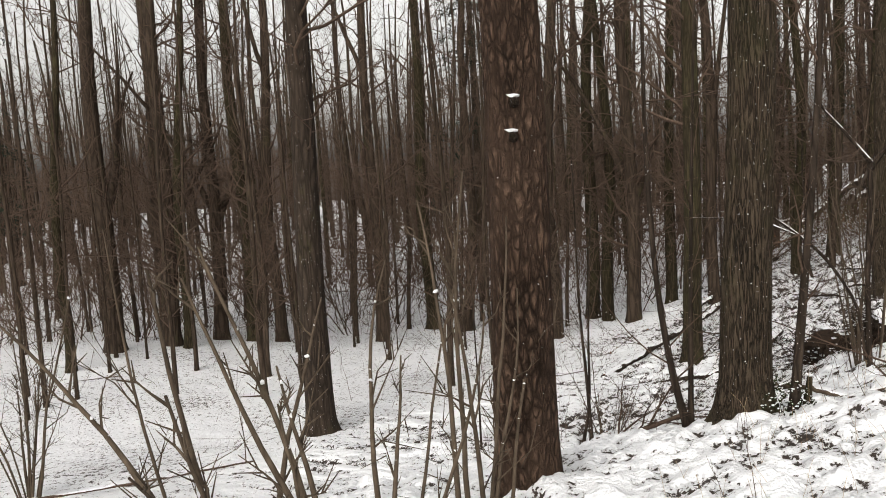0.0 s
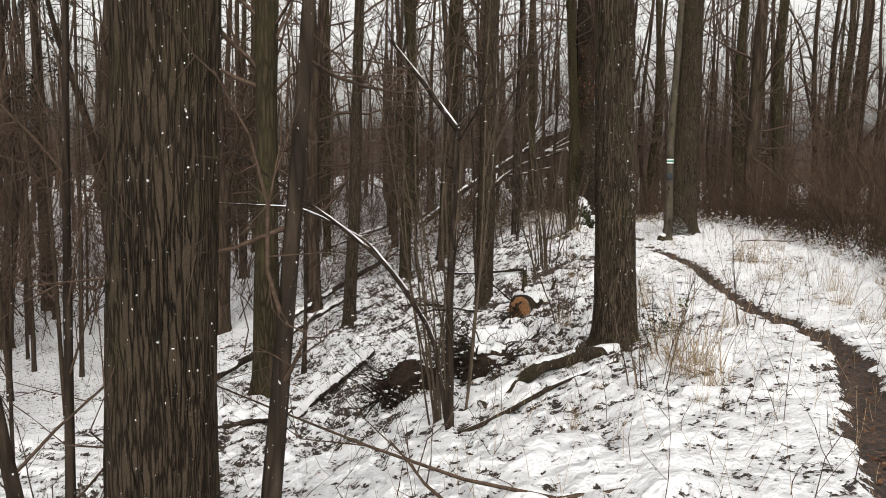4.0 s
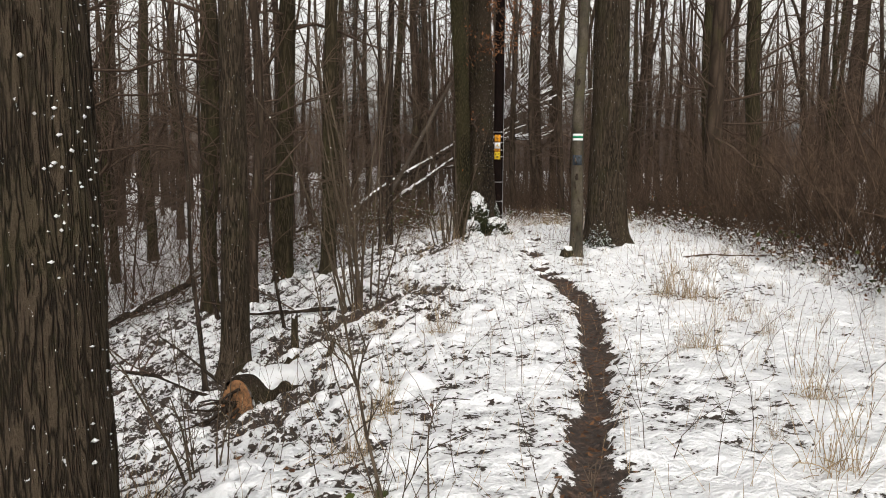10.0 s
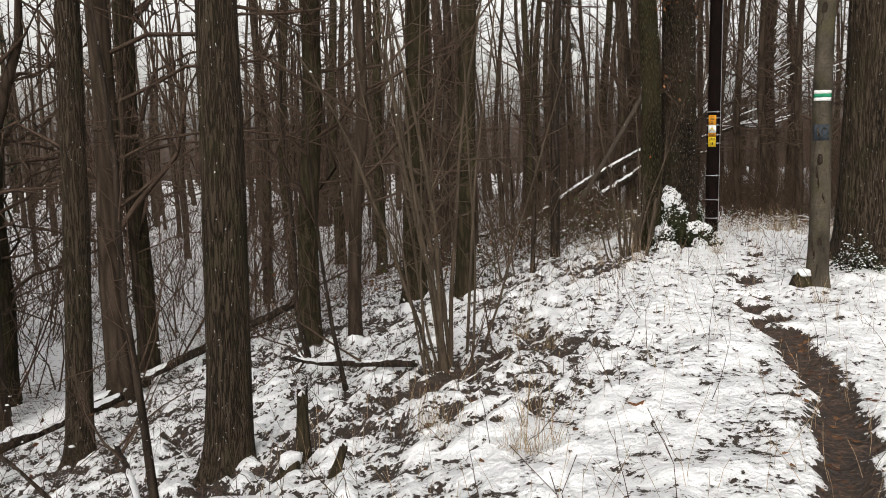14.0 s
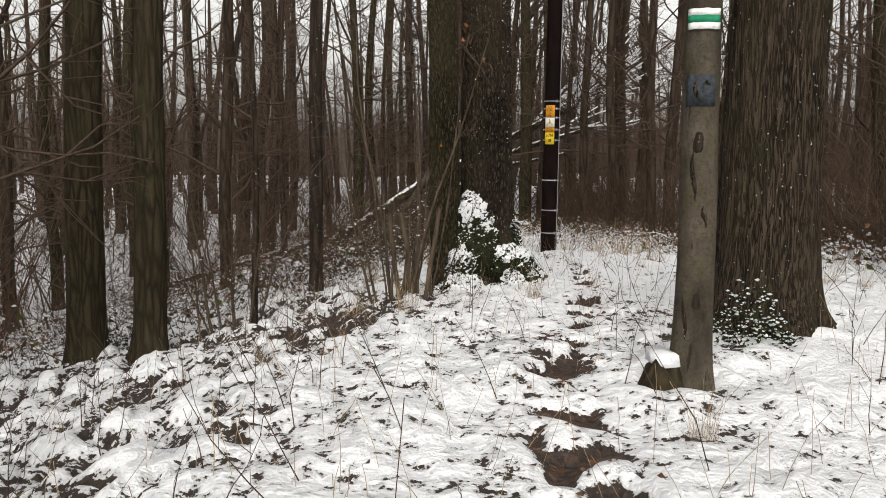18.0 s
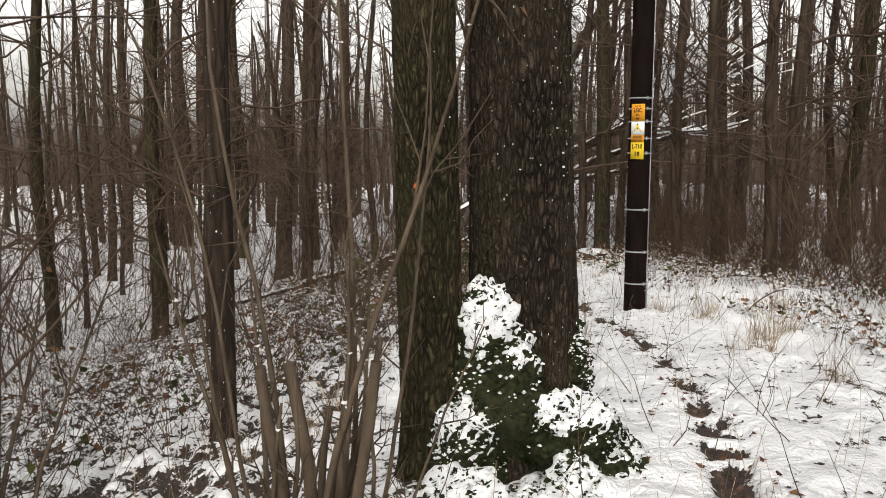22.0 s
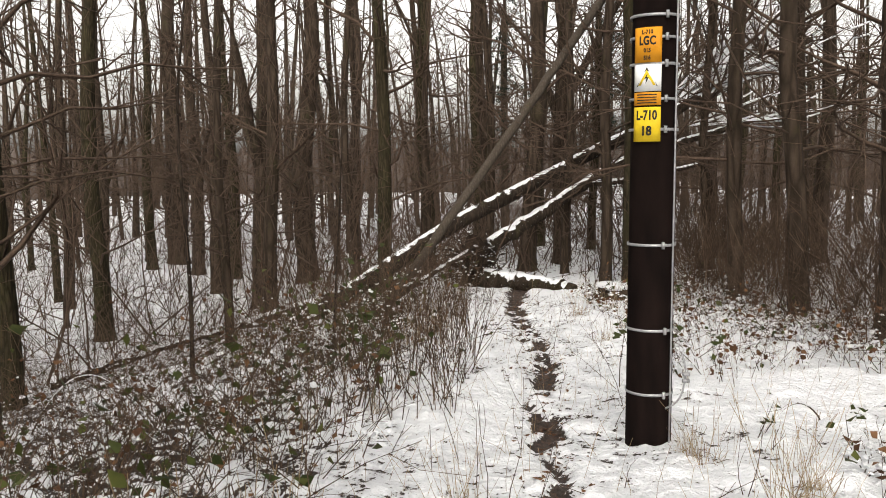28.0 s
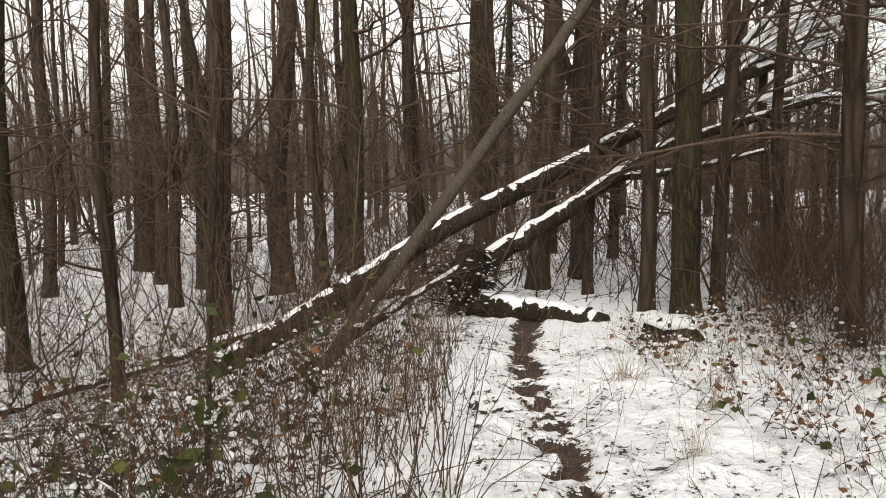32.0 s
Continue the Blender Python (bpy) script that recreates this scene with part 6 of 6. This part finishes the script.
# dry grass: a few tufts made once and set along the path
TUFTS = []
for k in range(4):
    nr = np.random.RandomState(700 + k)
    t = thing("grass_tuft", Vector((0, 0, -60)), "tuft of dry straw-coloured grass poking out of the snow", "grass", "grass tufts")
    n = 40
    a, d = nr.uniform(0, 6.283, n), 0.10 * np.sqrt(nr.rand(n))
    g = Geo()
    sprays(g, np.stack([d * np.cos(a), d * np.sin(a), np.zeros(n)], -1), np.stack([np.cos(a) * 0.12 + nr.normal(0, 0.16, n), np.sin(a) * 0.12 + nr.normal(0, 0.16, n), np.ones(n)], -1), 0.08 + 0.36 * nr.rand(n) ** 2, np.full(n, 0.0015), 3, nr, -0.35, 0.10, 0.5)
    part("tall_grass", g, GRASS, t, kind="stuff")
    g = Geo()
    n = 18
    sprays(g, np.stack([nr.normal(0, 0.06, n), nr.normal(0, 0.06, n), np.full(n, 0.01)], -1), nr.normal(0, 0.8, (n, 3)) + np.array((0, 0, 0.5)), nr.uniform(0.06, 0.16, n), np.full(n, 0.0022), 3, nr, -1.0, 0.12, 0.5)
    part("matted_grass", g, LEAF if k % 2 else GRASS, t, "matted brown blades", kind="stuff")
    TUFTS.append(t)


def tuft(x, y, size, kind, spin):
    m = Matrix.Translation((x, y, float(surface(x, y)[0]) - 0.01)) @ pose(0, 0, 0, 0, 0, spin) @ Matrix.Scale(size, 4)
    return copy_thing(TUFTS[kind % 4], m)


for x, y, size in ((6.35, 8.35, 1.9), (6.55, 8.75, 1.7), (6.2, 8.0, 1.2), (13.55, 15.4, 1.8), (13.7, 15.2, 1.6), (13.45, 15.55, 1.5), (9.1, 8.6, 1.4), (9.6, 9.3, 1.2), (10.4, 10.6, 1.3), (11.4, 11.6, 1.2), (10.2, 9.0, 1.2), (8.6, 12.0, 1.1), (9.0, 12.6, 1.0), (12.0, 13.2, 1.2), (10.6, 15.2, 1.1), (15.0, 24.6, 1.4), (14.9, 25.2, 1.3), (15.4, 25.9, 1.5), (15.7, 26.7, 1.4), (17.0, 24.1, 1.2), (17.6, 24.9, 1.2), (19.2, 27.0, 1.2), (18.0, 26.6, 1.3), (19.9, 34.1, 1.2), (19.3, 33.6, 1.2), (17.3, 33.2, 1.4), (17.0, 32.2, 1.3)):
    tuft(x, y, size, int(x * 10), x * 77 % 360)
rng = random.Random(71)
n = 0
while n < 150:
    y = rng.uniform(3, 36)
    u = rng.choice((rng.uniform(-5.0, -0.45), rng.uniform(-4.0, -0.45), rng.uniform(0.4, 2.4)))
    x = float(path_x(y)) - u / 0.85
    if any(abs(x - a) + abs(y - b) < 0.6 for a, b in PLACED) or (u > 0 and y < 7):
        continue
    tuft(x, y, rng.uniform(0.35, 0.95), rng.randint(0, 3), rng.uniform(0, 360))
    n += 1
for src in TUFTS:
    for o in (*src.children_recursive, src):
        bpy.data.objects.remove(o)


def strewn(name, label, category, mat, seed, count, place, make):
    rng, nr = random.Random(seed), np.random.RandomState(seed)
    xy = np.array([place(rng) for _ in range(count)])
    p = np.stack([xy[:, 0], xy[:, 1], surface(xy[:, 0], xy[:, 1])[0]], -1)
    g = Geo()
    make(g, p, nr)
    return tagged(new(name, g.mesh(name, mat)), label, category, kind="stuff")


def shoulder(rng):
    y = rng.uniform(4, 36)
    u = rng.uniform(-5.5, 3.0)
    return float(path_x(y)) - u / 0.85, y


def on_path(rng):
    y = rng.uniform(4, 36)
    return float(path_x(y)) + rng.gauss(0, 0.13), y


def slope(rng):
    y = rng.uniform(8, 34)
    u = rng.uniform(1.0, 7.0)
    return float(path_x(y)) - u / 0.85, y


def blades(g, p, nr):
    n = len(p)
    sprays(g, p - np.array((0, 0, 0.02)), nr.normal(0, 0.28, (n, 3)) * np.array((1, 1, 0)) + np.array((0, 0, 1)), nr.uniform(0.08, 0.34, n), np.full(n, 0.0016), 3, nr, -0.2, 0.10, 0.5)


def shoots(g, p, nr):
    n = len(p)
    ln = nr.uniform(0.15, 0.75, n)
    pts = sprays(g, p, nr.normal(0, 0.35, (n, 3)) * np.array((1, 1, 0)) + np.array((0, 0, 1)), ln, np.full(n, 0.003), 4, nr, -0.1, 0.14)
    twiggy(g, pts, ln * 0.7, np.full(n, 0.0026), nr, 2, 0, 0.6)


def litter(g, p, nr):
    leaves(g, p + np.stack([np.zeros(len(p)), np.zeros(len(p)), nr.uniform(0.0, 0.012, len(p))], -1), 0.022, nr, 0.12, 0.7)


strewn("grass_blades", "thin dry grass blades standing out of the snow", "grass", GRASS, 711, 5200, shoulder, blades)
strewn("dry_shoots", "thin dry stalks and twigs standing in the snow", "twigs", TWIG, 712, 900, shoulder, shoots)
strewn("dead_leaves", "dead brown leaves trodden into the path", "leaves", LEAF, 713, 1300, on_path, litter)
strewn("dead_leaves", "dead brown leaves lying on the snowy slope", "leaves", LEAF, 714, 1500, slope, litter)
strewn("dry_shoots", "thin dry stalks and twigs on the slope", "twigs", TWIG, 715, 700, slope, shoots)


# brambles: arching stems with dark red-brown and a few yellow-green leaves, snow caught among them
def bramble_bank(rng):
    while True:
        y = rng.uniform(26.2, 36.5)
        lo = np.interp(y, (23, 26, 30, 36), (1.6, 1.1, 1.0, 0.9))
        x = float(path_x(y)) - (lo + abs(rng.gauss(0, 1.5)) + rng.uniform(-0.2, 0.5)) / 0.85
        if perlin(x * 0.9 + 5, y * 0.9) > rng.uniform(-0.7, 0.3):
            return x, y


def east_edge(rng):
    y = rng.uniform(8, 38)
    return thicket_edge(y) - 0.45 + abs(rng.gauss(0, 0.7)), y


def hollow(rng):
    y = rng.uniform(15, 40)
    return float(path_x(y)) - rng.uniform(4.5, 12) / 0.85, y


def brambles(label, seed, place, count, high, leaf, green, flakes, stem_mat, lump=0.016):
    rng, nr = random.Random(seed), np.random.RandomState(seed)
    xy = np.array([place(rng) for _ in range(count)])
    p = np.stack([xy[:, 0], xy[:, 1], surface(xy[:, 0], xy[:, 1])[0]], -1)
    g = Geo()
    ln = high * nr.uniform(0.4, 1.3, count)
    pts = sprays(g, p, nr.normal(0, 0.5, (count, 3)) * np.array((1, 1, 0)) + np.array((0, 0, 1)), ln, np.full(count, 0.0042), 5, nr, -0.7, 0.09)
    twiggy(g, pts, ln * 0.8, np.full(count, 0.0038), nr, 3, 1, 0.5)
    tagged(new("bramble_stems", g.mesh("bramble_stems", stem_mat)), label, "brambles", kind="stuff")
    for n, mat, name, text, size in ((leaf, LEAF, "bramble_leaves", "withered red-brown bramble leaves", 0.03), (green, LEAF_GREEN, "bramble_leaves", "last yellow-green bramble leaves", 0.042)):
        if n:
            q, _, _ = pick(pts, n, nr, 0.15, 1.0)
            if name and mat is LEAF_GREEN:
                q = q[nr.rand(len(q)) < 0.3]
            g = Geo()
            leaves(g, q + nr.normal(0, 0.04, q.shape), size, nr, 0.7, 0.7)
            tagged(new(name, g.mesh(name, mat)), text, "brambles", kind="stuff")
    q, _, _ = pick(pts, flakes, nr, 0.05, 0.55)
    g = Geo()
    clumps(g, q + np.array((0, 0, 0.01)), lump, nr)
    tagged(new("snow_clumps", g.mesh("snow_clumps", SNOW)), "small clumps of snow caught in brambles", "snow", kind="stuff")


brambles("tangle of thin reddish bramble stems beside the path", 721, bramble_bank, 820, 1.05, 1, 3, 1, THICKET, 0.02)
brambles("low brambles with snow along the thicket's edge", 722, east_edge, 1000, 0.55, 2, 1, 4, TWIG, 0.02)
def behind_hazel(rng):
    y = rng.uniform(22.6, 31)
    return float(path_x(y)) - rng.uniform(2.6, 6.8) / 0.85, y


brambles("reddish brambles and brush on the slope behind two trees", 727, behind_hazel, 400, 1.25, 2, 1, 2, THICKET, 0.018)
brambles("low snowy brushwood in the hollow", 723, hollow, 380, 0.8, 1, 0, 3, TWIG)


def snowy_shoulder(rng):
    y = rng.uniform(21.5, 27.5)
    return float(path_x(y)) + 1.6 + abs(rng.gauss(0, 0.9)) + 0.25 * (y < 23), y


def far_left(rng):
    y = rng.uniform(29, 44)
    return float(path_x(y)) - rng.uniform(3.2, 13), y


brambles("low brambles bowed under snow on the shoulder", 724, snowy_shoulder, 380, 0.2, 1, 1, 5, TWIG, 0.02)
brambles("low brushwood on the snow beyond the brambles", 725, far_left, 380, 0.9, 1, 0, 2, TWIG)


def leaf_sprig(x, y, h, seed, label, mat, n=9, size=0.05, snow=True):
    nr = np.random.RandomState(seed)
    t = thing("leafy_sprig", on(x, y), label, "plant")
    g = Geo()
    pts = sprays(g, [(0, 0, 0)], [(nr.normal(0, 0.2), nr.normal(0, 0.2), 1)], [h], [0.006], 6, nr, -0.3, 0.08)
    part("stem", g, STEM, t)
    q, _, _ = pick(pts, n, nr, 0.55, 1.0)
    q = q + nr.normal(0, 0.05, q.shape)
    for k in q:
        g = Geo()
        leaves(g, k[None], size, nr, 0.8, 0.6)
        part("leaf", g, mat, t)
    if snow:
        g = Geo()
        clumps(g, np.repeat(q[:3], 4, 0) + nr.normal(0, 0.014, (12, 3)) + np.array((0, 0, 0.015)), 0.011, nr)
        part("snow", g, SNOW, t, "small caps of snow", kind="stuff")


leaf_sprig(16.15, 32.2, 0.95, 731, "yellow-green leaves on a thin stem under snow", LEAF_GREEN, 12, 0.055)
leaf_sprig(15.85, 31.9, 0.75, 732, "yellow-green bramble leaves beside the path", LEAF_GREEN, 9)
leaf_sprig(16.35, 31.9, 0.6, 733, "green bramble leaves capped with snow", LEAF_GREEN, 10)
leaf_sprig(17.0, 35.0, 1.5, 734, "single yellow leaf on a tall stem", LEAF_GREEN, 3, 0.06, False)
leaf_sprig(14.3, 27.9, 0.6, 735, "yellow leaves on a stem in the brambles", LEAF_GREEN, 5, 0.05, False)
leaf_sprig(18.5, 27.9, 0.35, 736, "green bramble shoot beside the pole", LEAF_GREEN, 7, 0.035)
leaf_sprig(18.9, 27.5, 0.3, 737, "arching bramble shoot in the snow", LEAF_GREEN, 6, 0.035)
leaf_sprig(19.2, 29.6, 0.45, 738, "dark bramble leaves in the snow", LEAF_GREEN, 6, 0.04)
leaf_sprig(16.43, 29.75, 1.05, 740, "broad yellow-green leaves under caps of snow", LEAF_GREEN, 9, 0.06)
leaf_sprig(16.17, 29.46, 0.92, 741, "green and yellow bramble leaves on a bowed stem", LEAF_GREEN, 8, 0.055)
leaf_sprig(16.45, 29.40, 0.90, 742, "drooping green leaves with a little snow", LEAF_GREEN, 9, 0.055)
leaf_sprig(16.60, 31.6, 1.25, 743, "yellow leaves at the top of a thin stem", LEAF_GREEN, 4, 0.055, False)
leaf_sprig(18.35, 29.7, 0.75, 744, "single dark green leaf on a thin shoot", LEAF_GREEN, 2, 0.045, False)
leaf_sprig(18.47, 29.62, 0.74, 745, "single green leaf on an arching shoot", LEAF_GREEN, 2, 0.045, False)
leaf_sprig(15.0, 29.0, 0.5, 746, "yellow-green leaves low among the brambles", LEAF_GREEN, 7, 0.05)
leaf_sprig(15.97, 29.6, 0.4, 747, "dark green leaves with snow between bramble stems", LEAF_GREEN, 10, 0.05)
leaf_sprig(17.87, 23.53, 0.55, 748, "upright dark shoot with small leaves in the snow", LEAF_GREEN, 6, 0.035)
leaf_sprig(8.3, 10.9, 0.3, 739, "dark drooping leaves in the snow", LEAF_GREEN, 5, 0.035, False)


def path_end(rng):
    y = rng.uniform(29.6, 36.5)
    return float(path_x(y)) + 1.1 + abs(rng.gauss(0, 1.1)), y


def bank_edge(rng):
    y = rng.uniform(28.8, 35.5)
    return float(path_x(y)) - (0.55 + abs(rng.gauss(0, 0.7))) / 0.85, y


def tall_shoots(g, p, nr):
    n = len(p)
    ln = nr.uniform(0.35, 1.15, n)
    pts = sprays(g, p, nr.normal(0, 0.22, (n, 3)) * np.array((1, 1, 0)) + np.array((0, 0, 1)), ln, np.full(n, 0.0042), 4, nr, -0.2, 0.10)
    twiggy(g, pts, ln * 0.6, np.full(n, 0.0034), nr, 2, 0, 0.5)


brambles("brambles and dry stalks beside the end of the path", 726, path_end, 260, 0.5, 2, 1, 3, THICKET, 0.02)
strewn("dry_shoots", "upright reddish stalks along the bramble bank", "twigs", THICKET, 716, 420, bank_edge, tall_shoots)


def arched_stem(x0, y0, x1, y1, high, r, label):
    """A long bramble stem that bows over and roots again."""
    a, b = at_ground(x0, y0, 0.02), at_ground(x1, y1, 0.04)
    t = thing("bramble_stem", a, label, "brambles")
    k = np.linspace(0, 1, 15)
    p = np.outer(k, np.array(b - a)) + np.outer(np.sin(k * np.pi) ** 0.8 * high, (0, 0, 1))
    g = Geo()
    tube(g, p, np.linspace(r, r * 0.5, 15), 6, True)
    part("stem", g, STEM, t)
    g = Geo()
    snow_along(g, p[3:12], np.full(9, r), np.random.RandomState(int(x0 * 10)), 6, 0.5)
    part("snow", g, SNOW, t, "thin line of snow")


arched_stem(18.85, 27.2, 19.2, 26.0, 0.34, 0.008, "long bramble stem arching over the snow")
arched_stem(19.4, 25.2, 18.7, 24.6, 0.22, 0.006, "thin bramble stem bowed to the snow")
arched_stem(19.3, 28.4, 18.55, 27.9, 0.2, 0.006, "short arching bramble stem beside the pole")
arched_stem(18.9, 23.6, 18.2, 23.2, 0.2, 0.006, "thin bramble arch with snow")
arched_stem(13.4, 30.6, 14.6, 30.2, 0.7, 0.008, "long bramble arch above the tangle")
arched_stem(15.2, 31.0, 16.3, 30.6, 0.6, 0.007, "reddish bramble arch beside the path")


def oak_leaf(x, y, size, seed, label):
    t = thing("oak_leaf", (x, y, float(surface(x, y)[0]) + 0.012), label, "leaf")
    nr = np.random.RandomState(seed)
    k = np.arange(22) * 2 * np.pi / 22
    r = size * (0.55 + 0.45 * np.abs(np.cos(k))) * (1 + 0.16 * np.cos(k * 7))
    v = np.stack([r * np.cos(k), 0.55 * r * np.sin(k), 0.012 * np.cos(2 * k) + nr.normal(0, 0.003, 22)], -1)
    g = Geo()
    g.add(np.concatenate([[(0, 0, -0.004)], v]), [(0, 1 + i, 1 + (i + 1) % 22) for i in range(22)])
    part("blade", g, LEAF_OAK, t)
    g = Geo()
    tube(g, [(-size * 1.3, 0, 0.004), (0, 0, 0), (size * 0.9, 0, 0.008)], (0.002, 0.0016, 0.001), 5)
    part("stalk", g, TWIG, t)


oak_leaf(12.7, 22.42, 0.07, 1, "rusty oak leaf lying on the snow")
oak_leaf(14.95, 21.9, 0.05, 2, "curled brown leaf lying on the snow")
oak_leaf(15.15, 21.3, 0.05, 3, "brown leaf on the snow by the path")
oak_leaf(11.2, 15.5, 0.05, 4, "brown leaf on the snowy slope")
